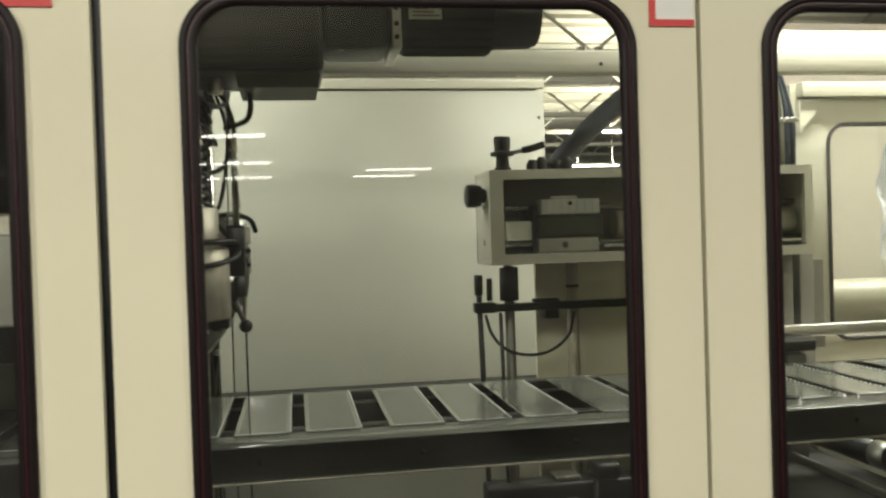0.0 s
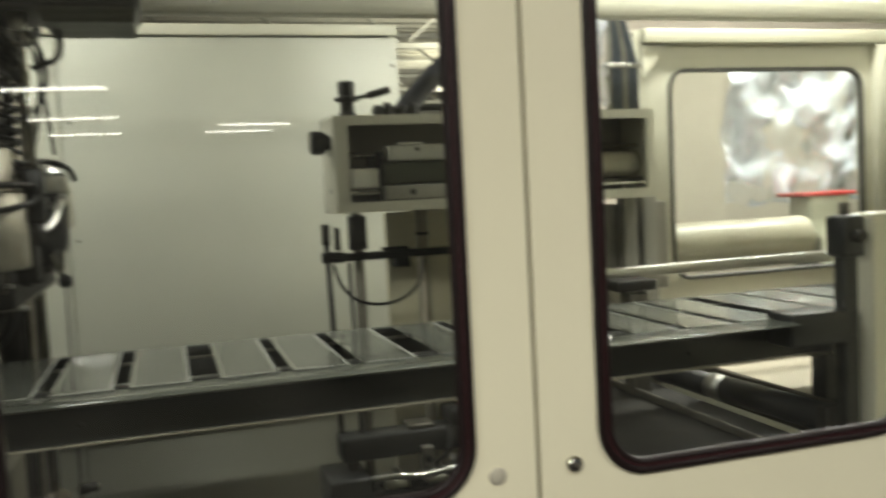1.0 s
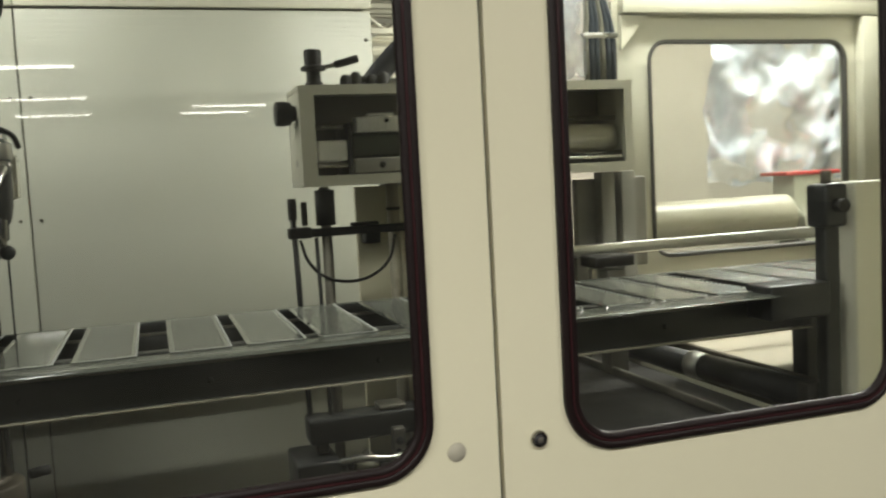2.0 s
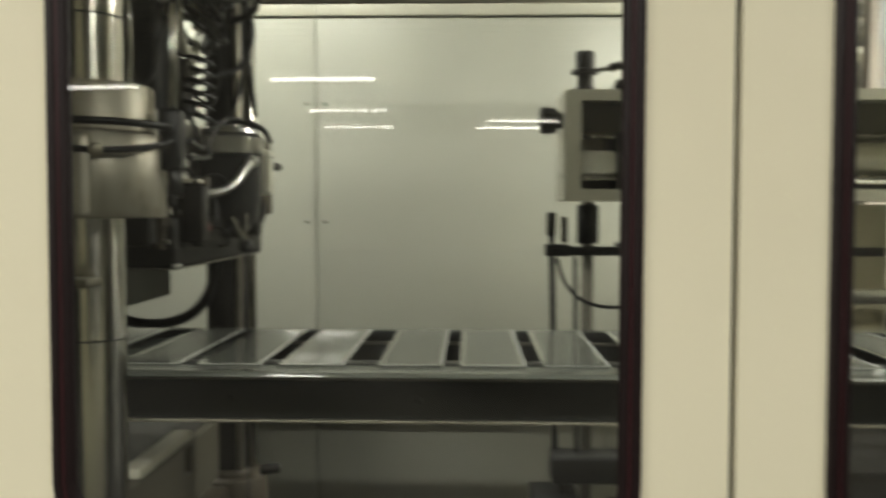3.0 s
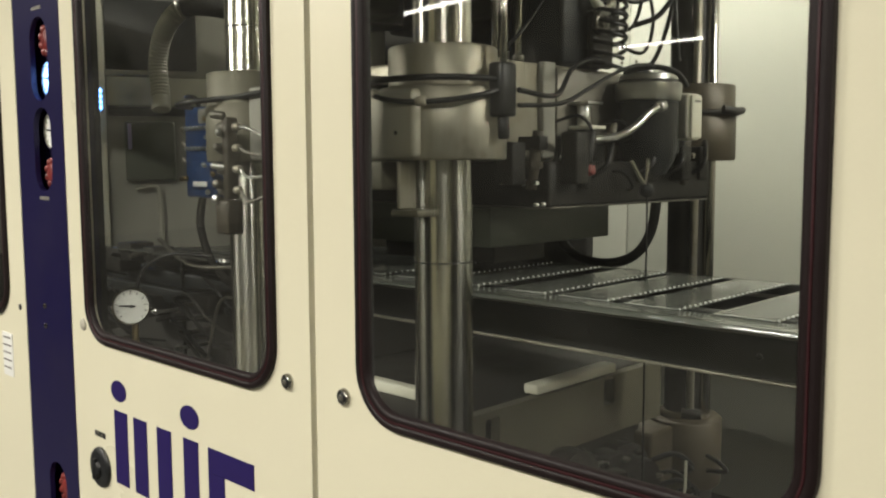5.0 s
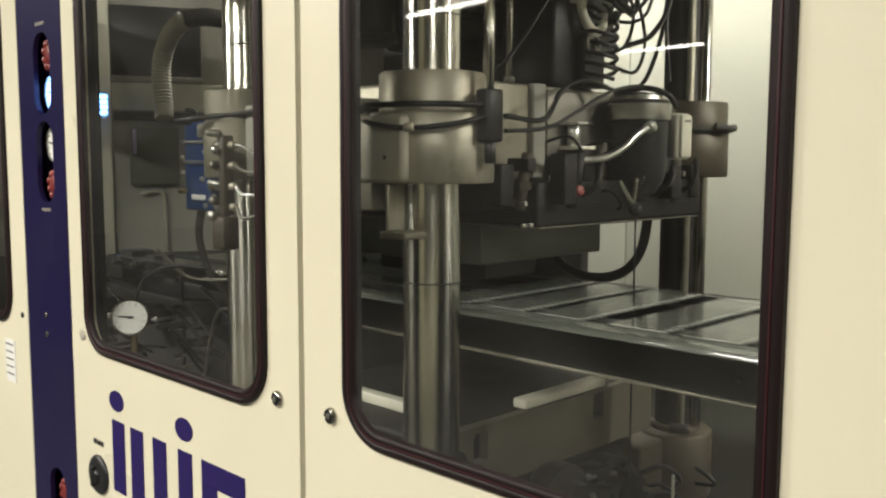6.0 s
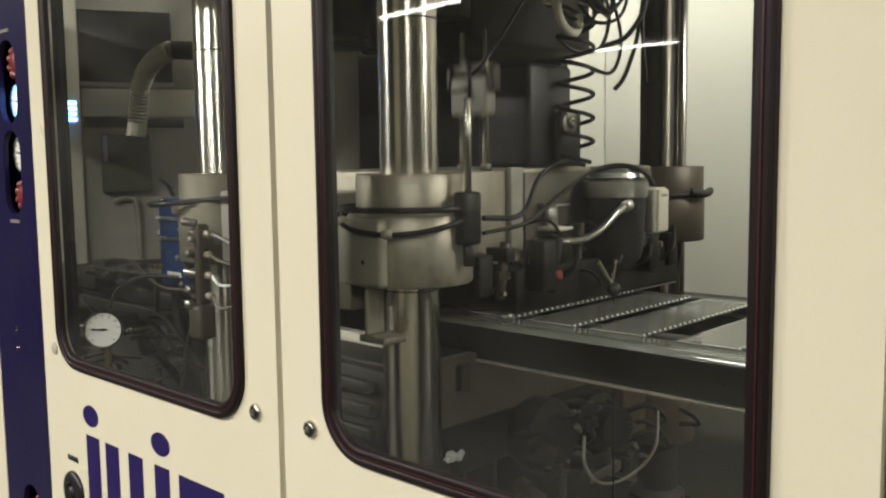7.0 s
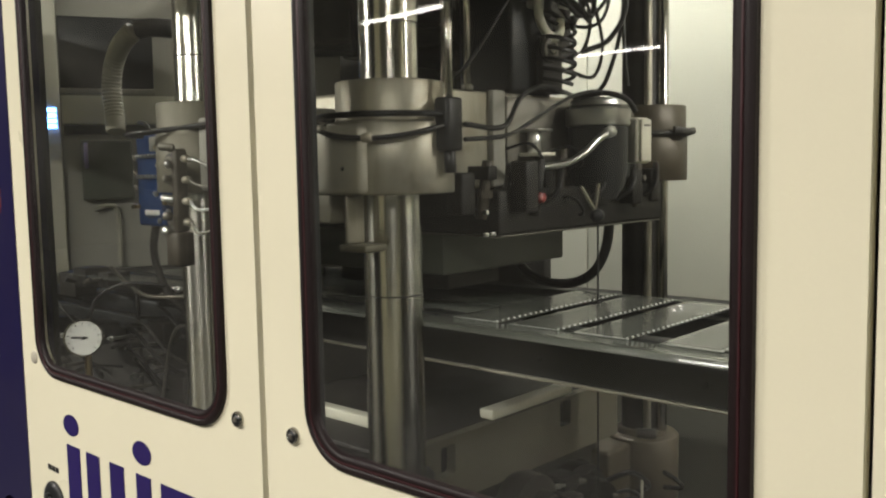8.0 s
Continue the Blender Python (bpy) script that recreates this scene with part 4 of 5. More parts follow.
# ---- press ----
c = thing("press_column", "bright chromed front guide rod of the press", "press column", "press columns")
part("shaft", C((-0.420, 0.255, 0.985), (-0.420, 0.255, 2.6), 0.0515, 48), COLUMN_CHROME, c)
part("joint_ring", C((-0.420, 0.255, 1.308), (-0.420, 0.255, 1.312), 0.0518, 48), BLACK, c)
part("joint_ring", C((-0.420, 0.255, 1.772), (-0.420, 0.255, 1.777), 0.0518, 48), BLACK, c)
part("foot", C((-0.420, 0.255, 0.12), (-0.420, 0.255, 0.984), 0.066, 40), OILY, c)
c = thing("press_column", "dark oiled rear column of the press with a bright guide rod", "press column", "press columns")
part("shaft", C((-0.490, 1.25, 0.12), (-0.490, 1.25, 2.6), 0.053, 36), OILY, c)
part("guide_rod", C((-0.430, 1.245, 0.83), (-0.430, 1.245, 2.05), 0.0145, 16), CHROME, c)
part("guide_rod", C((-0.452, 1.21, 0.83), (-0.452, 1.21, 2.05), 0.010, 16), STEEL, c)
bm = bmesh.new()
lathe(bm, (-0.490, 1.25, 0.12), (0, 0, 1), [(0, 0.075), (0.52, 0.075), (0.53, 0.06), (0.535, 0.054)], 40)
part("base", bm, OILY, c)
c = thing("press_column", "bright chromed guide rod of the press beside the gauge", "press column", "press columns")
part("shaft", C((-1.006, 0.255, 0.12), (-1.006, 0.255, 2.6), 0.050, 40), COLUMN_CHROME, c)
part("joint_ring", C((-1.006, 0.255, 1.772), (-1.006, 0.255, 1.777), 0.0503, 40), BLACK, c)
c = thing("press_column", "dark oiled rear column of the press", "press column", "press columns")
part("shaft", C((-1.12, 1.25, 0.12), (-1.12, 1.25, 2.6), 0.053, 36), OILY, c)


def collar(bm, x, y, r0, r1):
    lathe(bm, (x, y, 1.486), (0, 0, 1), [(0, r0 - 0.003), (0.003, r0), (0.118, r0), (0.121, r0 - 0.003), (0.123, r1), (0.187, r1), (0.190, r1 - 0.003)], 56)
    return bm


platen = thing("upper_platen", "moving steel upper press platen with guide collars, motor, hoses and tool", "press platen")
part("platen_body", B(-1.02, -0.452, 0.36, 1.14, 1.486, 1.680, bevel=0.008), STEEL, platen)
part("face_plate", B(-0.4515, -0.440, 0.38, 0.545, 1.49, 1.676, bevel=0.003), STEEL, platen)
part("face_plate", B(-0.4515, -0.436, 0.560, 0.600, 1.49, 1.682, bevel=0.003), CABINET, platen, "pale steel cheek plate")
part("face_plate", B(-0.4515, -0.440, 0.61, 1.12, 1.50, 1.672, bevel=0.003), STEEL_DULL, platen)
bm = collar(bmesh.new(), -0.420, 0.255, 0.110, 0.094)
part("guide_collar", bm, STEEL, platen, "machined steel guide collar")
part("collar_flat", B(-0.500, -0.374, 0.138, 0.255, 1.4875, 1.602, bevel=0.009, seg=3), FACET, platen, "bright ground flat of the collar")
part("collar_hole", C((-0.415, 0.1385, 1.530), (-0.415, 0.1365, 1.530), 0.004, 10), BLACK, platen)
part("guide_collar", collar(bmesh.new(), -0.480, 1.25, 0.104, 0.101), TAN_IRON, platen, "stained steel guide collar")
part("guide_collar", collar(bmesh.new(), -1.006, 0.255, 0.094, 0.090), CHEEK, platen, "worn steel guide collar")
part("guide_collar", collar(bmesh.new(), -1.12, 1.25, 0.104, 0.101), STEEL_DULL, platen, "dull steel guide collar")
part("cheek_block", B(-0.93, -0.56, 0.20, 0.36, 1.49, 1.64, bevel=0.006), CABINET, platen, "pale cheek block between the collars")
part("under_plate", B(-1.0, -0.375, 0.50, 1.14, 1.396, 1.484, bevel=0.006), GRIME, platen, "dark oily under plate")
part("plate_edge", B(-1.0, -0.375, 0.505, 1.13, 1.392, 1.3955, bevel=0.001), STEEL_DULL, platen)
part("tool", B(-1.0, -0.538, 0.517, 0.953, 1.306, 1.3915, bevel=0.004), TOOL, platen, "grey-green press tool")
part("tool_foot", B(-0.95, -0.60, 0.60, 0.78, 1.262, 1.3055, bevel=0.004), OILY, platen)
# hanging bracket beside the front rod
part("bracket_block", B(-0.600, -0.490, 0.175, 0.30, 1.435, 1.485, bevel=0.004), CHEEK, platen)
part("bracket_web", B(-0.428, -0.420, 0.150, 0.19, 1.4045, 1.485, bevel=0.003), STEEL, platen)
part("bracket_foot", B(-0.440, -0.376, 0.148, 0.200, 1.392, 1.404, bevel=0.003), CHEEK, platen)
# hoses round the front collar and their connector
part("connector", B(-0.316, -0.284, 0.252, 0.292, 1.556, 1.645, bevel=0.006), HOSE, platen, "black hose connector block")
part("connector_tail", C((-0.295, 0.27, 1.52), (-0.297, 0.27, 1.556), 0.010, 12), HOSE, platen)
part("connector_stem", C((-0.298, 0.272, 1.6445), (-0.298, 0.272, 1.80), 0.0062, 12), CHROME, platen)


def round_front(z, a0, a1, r, sag=0.0, n=9):
    return [(-0.420 + r * math.cos(radians(a0 + (a1 - a0) * k / n)), 0.255 + r * math.sin(radians(a0 + (a1 - a0) * k / n)), z - sag * math.sin(math.pi * k / n)) for k in range(n + 1)]


part("hose", T(round_front(1.617, 180, 372, 0.122), 0.0052), HOSE, platen)
part("hose", T(round_front(1.606, 225, 372, 0.126, 0.028), 0.0046), HOSE, platen)
part("hose", T([(-0.541, 0.25, 1.616), (-0.565, 0.22, 1.60), (-0.60, 0.22, 1.585), (-0.68, 0.24, 1.584)], 0.0062), HOSE, platen)
part("hose_ferrule", C((-0.478, 0.147, 1.598), (-0.458, 0.137, 1.594), 0.008, 12), STEEL, platen)
part("hose_ferrule", C((-0.368, 0.139, 1.578), (-0.352, 0.146, 1.580), 0.008, 12), STEEL, platen)
part("hose", T([(-0.28, 0.29, 1.60), (-0.30, 0.42, 1.60), (-0.36, 0.55, 1.66), (-0.40, 0.68, 1.692), (-0.41, 0.78, 1.685)], 0.0048), HOSE, platen)
part("hose", T([(-0.28, 0.29, 1.575), (-0.29, 0.42, 1.585), (-0.33, 0.56, 1.62), (-0.345, 0.70, 1.668), (-0.34, 0.80, 1.684), (-0.32, 0.88, 1.668)], 0.0040), HOSE, platen)
part("hose_band", T([(-0.375, 1.20, 1.612), (-0.355, 1.235, 1.607), (-0.375, 1.30, 1.612)], 0.010), OILY, platen)
bm = bmesh.new()
tube(bm, [(-0.480 + 0.108 * math.cos(a), 1.25 + 0.108 * math.sin(a), 1.605) for a in [radians(-150 + 24 * k) for k in range(11)]], 0.0065)
part("hose_band", bm, OILY, platen)
# motor on the platen
MX, MY = -0.372, 0.845
bm = bmesh.new()
lathe(bm, (MX, MY, 1.455), (0, 0, 1), [(0, 0.040), (0.03, 0.058), (0.06, 0.064), (0.155, 0.066), (0.157, 0.062)], 36)
part("motor", bm, BLACK, platen, "black upright motor")
bm = bmesh.new()
lathe(bm, (MX, MY, 1.612), (0, 0, 1), [(0, 0.066), (0.004, 0.070), (0.036, 0.071), (0.040, 0.064), (0.043, 0.054), (0.045, 0.064), (0.055, 0.060), (0.062, 0.036), (0.064, 0.014), (0.074, 0.012)], 36)
part("motor_cap", bm, ALU, platen, "bright domed motor cap")
part("cap_lead", T([(MX - 0.03, MY - 0.05, 1.672), (MX + 0.03, MY - 0.03, 1.682), (MX + 0.07, MY, 1.668), (MX + 0.082, MY + 0.02, 1.640)], 0.006), HOSE, platen)
jb = part("junction_box", B(-0.345, -0.312, 0.915, 0.965, 1.530, 1.632, bevel=0.005), CREAM_IN, platen, "cream junction box with a printed plate")
part("box_lid", B(-0.313, -0.305, 0.918, 0.962, 1.534, 1.628, bevel=0.004), CREAM_IN, jb)
part("box_lid", B(-0.343, -0.314, 0.907, 0.9155, 1.534, 1.628, bevel=0.004), CABINET, jb)
part("print_mark", B(-0.3055, -0.3035, 0.928, 0.952, 1.612, 1.617, bevel=0), GREYBAR, jb)
part("box_arm", B(-0.37, -0.340, 0.88, 0.93, 1.50, 1.62, bevel=0.004), BLACK, platen)
part("conduit", T([(-0.312, 0.782, 1.594), (-0.315, 0.752, 1.580), (-0.325, 0.715, 1.552), (-0.345, 0.68, 1.533), (-0.385, 0.645, 1.527), (-0.43, 0.63, 1.527)], 0.0078, 10, 10, 0.05), ALU, platen, "bright flexible metal conduit")
part("conduit_nut", C((-0.311, 0.785, 1.595), (-0.312, 0.805, 1.600), 0.013, 8), ALU, platen)
part("bracket_arm", B(-0.45, -0.385, 0.650, 0.705, 1.549, 1.557, bevel=0.002), CREAM_IN, platen)
part("bracket_arm", B(-0.45, -0.392, 0.650, 0.705, 1.600, 1.606, bevel=0.002), ALU, platen)
part("spacer", C((-0.42, 0.675, 1.557), (-0.42, 0.675, 1.600), 0.014, 16), ALU, platen)
part("actuator", B(-0.600, -0.455, 0.645, 0.80, 1.681, 1.90, bevel=0.012), BLACK, platen, "black actuator block")
part("actuator_arm", B(-0.450, -0.430, 0.72, 0.80, 1.682, 1.80, bevel=0.008), OILY, platen)
part("actuator_arm", C((-0.43, 0.74, 1.775), (-0.418, 0.74, 1.775), 0.026, 24), STEEL_DULL, platen)
part("actuator_arm", C((-0.418, 0.74, 1.775), (-0.412, 0.74, 1.775), 0.012, 16), CHROME, platen)
# lever with ball grip
bm = bmesh.new()
tube(bm, [(-0.335, 0.72, 1.485), (-0.325, 0.735, 1.455), (-0.318, 0.745, 1.436)], 0.006, 8)
tube(bm, [(-0.315, 0.755, 1.490), (-0.316, 0.75, 1.46), (-0.318, 0.746, 1.436)], 0.005, 8)
part("lever", bm, CHROME, platen, "chrome lever")
part("lever_ball", ball(bmesh.new(), (-0.314, 0.75, 1.424), 0.0155, 14), BLACK, platen, "black ball grip")
part("pull_wire", C((-0.314, 0.752, 0.70), (-0.314, 0.752, 1.412), 0.0022, 6), HOSE, platen)
part("hang_hose", T([(-0.455, 1.03, 1.47), (-0.455, 1.03, 1.40), (-0.468, 1.03, 1.32), (-0.505, 1.03, 1.262), (-0.57, 1.03, 1.232), (-0.65, 1.03, 1.232), (-0.72, 1.03, 1.262), (-0.76, 1.02, 1.34)], 0.0125), HOSE, platen, "thick black hose hanging below")
# clutter of fittings on the under plate
rng = random.Random(4)
for k in range(16):
    y = 0.42 + 0.045 * k
    x = -0.40 + rng.uniform(-0.02, 0.05)
    z = 1.486 + rng.uniform(0.0, 0.03)
    bm = bmesh.new()
    if k % 3 == 0:
        box(bm, x - 0.02, x + 0.02, y - 0.02, y + 0.02, 1.44, z + 0.03, bevel=0.004)
        part("fitting_block", bm, GRIME, platen)
    elif k % 3 == 1:
        cyl(bm, (x, y, 1.43), (x + 0.01, y + 0.01, z + 0.05), 0.011, 12)
        lathe(bm, (x + 0.005, y + 0.005, 1.47), (0, 0, 1), [(0, 0.016), (0.014, 0.016)], 6)
        part("fitting", bm, BROWNED if k % 2 else GRIME, platen)
    else:
        tube(bm, [(x, y, 1.45), (x + 0.03, y + 0.02, 1.48), (x + 0.01, y + 0.06, 1.53), (x - 0.02, y + 0.10, 1.50)], 0.006, 8)
        part("lead", bm, HOSE, platen)
for k in range(22):
    y, z, x = rng.uniform(0.44, 1.08), rng.uniform(1.42, 1.56), rng.uniform(-0.43, -0.37)
    s = rng.uniform(0.006, 0.013)
    bm = bmesh.new()
    if k % 3 == 0:
        box(bm, x - 0.04, x + s, y - s, y + s, z - s, z + s, bevel=0.002)
        part("valve_block", bm, GRIME, platen)
    elif k % 3 == 1:
        lathe(bm, (x - 0.03, y, z), (1, rng.uniform(-0.4, 0.4), rng.uniform(-0.4, 0.4)), [(0, s), (0.035, s), (0.036, s * 0.6), (0.052, s * 0.6)], 8)
        part("hose_fitting", bm, (BROWNED, STEEL_DULL, ALU)[k % 7 % 3], platen)
    else:
        tube(bm, [(x - 0.03, y, z), (x + 0.03, y + 0.02, z + 0.015), (x + 0.035, y + 0.06, z - 0.02), (x - 0.03, y + 0.09, z - 0.03)], 0.0034, 6)
        part("thin_lead", bm, HOSE, platen)
part("red_fitting", C((-0.37, 0.605, 1.462), (-0.345, 0.60, 1.468), 0.011, 12), RED, platen)
for y in (0.43, 0.45):
    part("bright_nut", C((-0.352, y, 1.40), (-0.352, y, 1.408), 0.006, 6), ALU, platen)
# twin rods on which the plug cylinder slides
for x in (-0.512, -0.452):
    part("piston_rod", C((x, 0.50, 1.676), (x, 0.50, 1.95), 0.0068, 16), CHROME, platen)
    part("rod_nut", C((x, 0.50, 1.6765), (x, 0.50, 1.690), 0.012, 6), STEEL_DULL, platen)
# fittings on the collar behind the dusty window
mf = part("manifold", B(-0.912, -0.892, 0.122, 0.150, 1.41, 1.575, bevel=0.005), BROWNED, platen, "fitting manifold with bright pipes")
for k in range(4):
    z = 1.555 - 0.042 * k
    part("pipe_nut", C((-0.945, 0.14, z), (-0.915, 0.138, z), 0.012, 6), STEEL_DULL, mf)
    part("pipe_nut", C((-0.890, 0.138, z), (-0.870, 0.138, z), 0.008, 8), STEEL, mf)
    part("pipe", T([(-0.870, 0.138, z), (-0.84, 0.138, z - 0.004 - 0.006 * k), (-0.78, 0.16, z - 0.03 + 0.008 * k), (-0.72, 0.22, z - 0.055 + 0.012 * k)], 0.0032), STEEL_DULL if k % 2 else ALU, mf)
rng = random.Random(8)
for k in range(6):
    z = 1.575 - 0.034 * k + 0.01 * rng.random()
    part("manifold_nut", C((-0.93 + 0.03 * rng.random(), 0.125, z), (-0.93 + 0.03 * rng.random(), 0.108, z + 0.004), 0.006 + 0.003 * rng.random(), 8), ALU if k % 2 else STEEL_DULL, mf)
part("manifold_foot", B(-0.93, -0.885, 0.115, 0.155, 1.34, 1.409, bevel=0.006), BROWNED, platen)
part("collar_hose", T([(-1.19, 0.22, 1.612), (-1.12, 0.145, 1.610), (-1.03, 0.135, 1.613), (-0.94, 0.19, 1.622), (-0.80, 0.19, 1.63)], 0.006), HOSE, platen)

# plug cylinder that slides down the twin rods, base at the origin in z
plug = thing("plug_cylinder", "pale grey plug cylinder sliding on twin chrome rods", "cylinder")
part("body", B(-0.532, -0.436, 0.484, 0.516, 0.0, 0.075, bevel=0.008, seg=3), CABINET, plug)
part("head", B(-0.522, -0.446, 0.480, 0.520, 0.0755, 0.100, bevel=0.006), STEEL_DULL, plug)
part("side_lug", B(-0.545, -0.5325, 0.488, 0.512, 0.050, 0.095, bevel=0.003), BROWNED, plug)
part("side_lug", B(-0.4355, -0.422, 0.488, 0.512, 0.045, 0.098, bevel=0.003), BROWNED, plug)
part("air_lead", T([(-0.47, 0.478, 0.09), (-0.46, 0.45, 0.10), (-0.44, 0.44, 0.07), (-0.45, 0.45, 0.0), (-0.455, 0.47, -0.03)], 0.004), HOSE, plug)
part("air_lead", T([(-0.51, 0.478, 0.085), (-0.53, 0.45, 0.11), (-0.53, 0.44, 0.07), (-0.50, 0.45, 0.045), (-0.48, 0.478, 0.05)], 0.0035), HOSE, plug)

# cylinder block above, fixed
cyb = thing("cylinder_block", "dark fixed press head with cylinders and cable brackets", "press head")
part("cylinder_body", B(-0.70, -0.615, 0.43, 0.65, 1.84, 2.299, bevel=0.008), OILY, cyb)
part("head_plate", B(-1.2, -0.47, 0.15, 1.35, 2.30, 2.42, bevel=0.01), OILY, cyb)
part("head_block", B(-1.0, -0.62, 0.66, 1.12, 1.80, 2.299, bevel=0.01), OILY, cyb, "dark cast press head")
part("side_cylinder", C((-0.80, 0.42, 1.80), (-0.80, 0.42, 2.299), 0.07, 28), OILY, cyb)
part("side_cylinder", C((-0.93, 0.55, 1.80), (-0.93, 0.55, 2.299), 0.07, 28), BLACK, cyb)
part("rear_frame", B(-2.5, -0.90, 1.38, 1.42, 0.12, 2.42, bevel=0.006), OILY, cyb, "dark rear press frame plate")
part("bracket_nut", C((-0.47, 0.69, 1.885), (-0.43, 0.69, 1.885), 0.013, 8), ALU, cyb)
part("cylinder_bridge", B(-0.614, -0.560, 0.44, 0.60, 2.10, 2.299, bevel=0.006), OILY, cyb)
part("bracket_plate", B(-0.462, -0.452, 0.70, 0.76, 1.86, 1.96, bevel=0.003), CREAM_IN, cyb)
part("bracket_strap", T([(-0.440, 0.712, 1.92), (-0.432, 0.712, 1.845), (-0.425, 0.725, 1.812), (-0.420, 0.748, 1.80), (-0.420, 0.770, 1.812), (-0.425, 0.780, 1.84)], 0.010, 8), CREAM_IN, cyb)
part("cable", T([(-0.47, 0.70, 1.95), (-0.42, 0.66, 1.93), (-0.40, 0.58, 1.87), (-0.40, 0.50, 1.78), (-0.38, 0.42, 1.72), (-0.40, 0.40, 1.69)], 0.0040), HOSE, cyb)
part("cable", T([(-0.46, 0.700, 1.95), (-0.40, 0.750, 1.935), (-0.36, 0.850, 1.94), (-0.35, 0.950, 1.985), (-0.36, 1.000, 2.05), (-0.38, 1.020, 2.2)], 0.0065), HOSE, cyb)
part("cable", T([(-0.40, 0.880, 2.02), (-0.35, 0.890, 1.95), (-0.335, 0.900, 1.87), (-0.36, 0.870, 1.80), (-0.40, 0.830, 1.775)], 0.0058), HOSE, cyb)
part("cable", T([(-0.38, 0.93, 2.06), (-0.35, 0.92, 1.95), (-0.355, 0.91, 1.82), (-0.37, 0.88, 1.72), (-0.385, 0.86, 1.685)], 0.0050), HOSE, cyb)
rng = random.Random(11)
for k in range(5):
    y0, z0 = 0.70 + 0.05 * rng.random(), 1.90 + 0.07 * rng.random()
    y1 = 0.82 + 0.08 * rng.random()
    sag = 0.03 + 0.06 * rng.random()
    x = -0.44 + 0.06 * rng.random()
    part("cable", T([(-0.46, y0, z0), (x, y0 + 0.03, z0 - sag * 0.5), (x + 0.02, (y0 + y1) / 2 + 0.02, z0 - sag), (x, y1, z0 - sag * 0.3), (x - 0.02, y1, z0 + 0.06), (x - 0.03, y1 - 0.05, z0 + 0.12), (x - 0.05, y1 - 0.02, z0 + 0.35)], 0.0046 + 0.0015 * (k % 2), 7), HOSE, cyb)

for k, (y, z, w, h) in enumerate(((0.80, 1.90, 0.085, 0.075), (0.86, 1.94, 0.10, 0.095), (0.82, 1.97, 0.11, 0.06))):
    x = -0.43 + 0.015 * k
    ring = [(x + 0.02 * math.sin(3 * a + k), y + w * math.cos(a), z + h * math.sin(a)) for a in [radians(100 + 34 * i) for i in range(9)]]
    part("cable", T([(-0.46, 0.70 + 0.01 * k, 1.98), *ring, (x - 0.03, y + 0.03, z + h + 0.10), (-0.46, y + 0.02, 2.25)], 0.0042 + 0.0006 * (k % 3), 7), HOSE, cyb)
for k, (y, z, sag) in enumerate(((0.90, 1.78, 0.03), (0.95, 1.73, 0.05), (0.985, 1.86, 0.02), (0.87, 1.84, 0.06))):
    part("cable", T([(-0.46, 0.76 + 0.02 * k, 2.02), (-0.43, y - 0.06, 1.97 - sag), (-0.42, y - 0.01, z + 0.08), (-0.43, y - 0.03, z), (-0.45, y - 0.10, z - 0.04 + sag), (-0.47, y - 0.14, z + 0.02)], 0.0042), HOSE, cyb)
part("bracket_plate", B(-0.430, -0.420, 0.775, 0.835, 1.865, 1.925, bevel=0.003), CREAM_IN, cyb)
part("bracket_stem", C((-0.46, 0.80, 1.895), (-0.4305, 0.80, 1.895), 0.010, 12), STEEL_DULL, cyb)
part("cable_gland", C((-0.430, 0.725, 1.935), (-0.405, 0.725, 1.935), 0.013, 10), ALU, cyb)
part("cable", T([(-0.33, 0.90, 1.70), (-0.34, 0.90, 1.80), (-0.36, 0.93, 1.92), (-0.40, 0.98, 2.05), (-0.44, 1.0, 2.2)], 0.0045), HOSE, cyb)

# gear motor over the web
gm = thing("gear_motor", "large black gear motor with a nameplate hung over the web", "gear motor", at=(0.010, 0.0, 0.008))
part("gearbox", B(-0.46, -0.132, 0.62, 0.90, 1.975, 2.36, bevel=0.014), BLACK, gm)
bm = bmesh.new()
q = [[bm.verts.new(v) for v in ((-0.325 + s, 0.66 + s, z), (-0.140 - s, 0.66 + s, z), (-0.140 - s, 0.86 - s, z), (-0.325 + s, 0.86 - s, z))] for s, z in ((0.0, 1.975), (0.006, 1.945))]
for k in range(4):
    bm.faces.new((q[0][k], q[0][(k + 1) % 4], q[1][(k + 1) % 4], q[1][k]))
bm.faces.new(q[1])
bm.faces.new(q[0][::-1])
part("gearbox_cover", bm, TOOL, gm, smooth=False)
part("drain_plug", C((-0.372, 0.72, 1.94), (-0.372, 0.72, 1.975), 0.018, 8), ALU, gm)
part("plug_block", B(-0.415, -0.360, 0.66, 0.76, 1.985, 2.05, bevel=0.006), BLACK, gm)
part("plug_face", B(-0.402, -0.384, 0.655, 0.6595, 2.005, 2.035, bevel=0.002), ALU, gm)
part("motor_neck", B(-0.131, 0.02, 0.66, 0.86, 2.035, 2.22, bevel=0.02), BLACK, gm)
part("neck_bolt", C((-0.12, 0.70, 2.044), (-0.085, 0.70, 2.044), 0.011, 10), ALU, gm)
part("flange", B(0.021, 0.044, 0.655, 0.865, 2.029, 2.235, bevel=0.004), ALU, gm, "bright motor flange")
for z in (2.055, 2.085, 2.12):
    part("flange_screw", C((0.032, 0.657, z), (0.032, 0.651, z), 0.006, 8), BLACK, gm)
bm = bmesh.new()
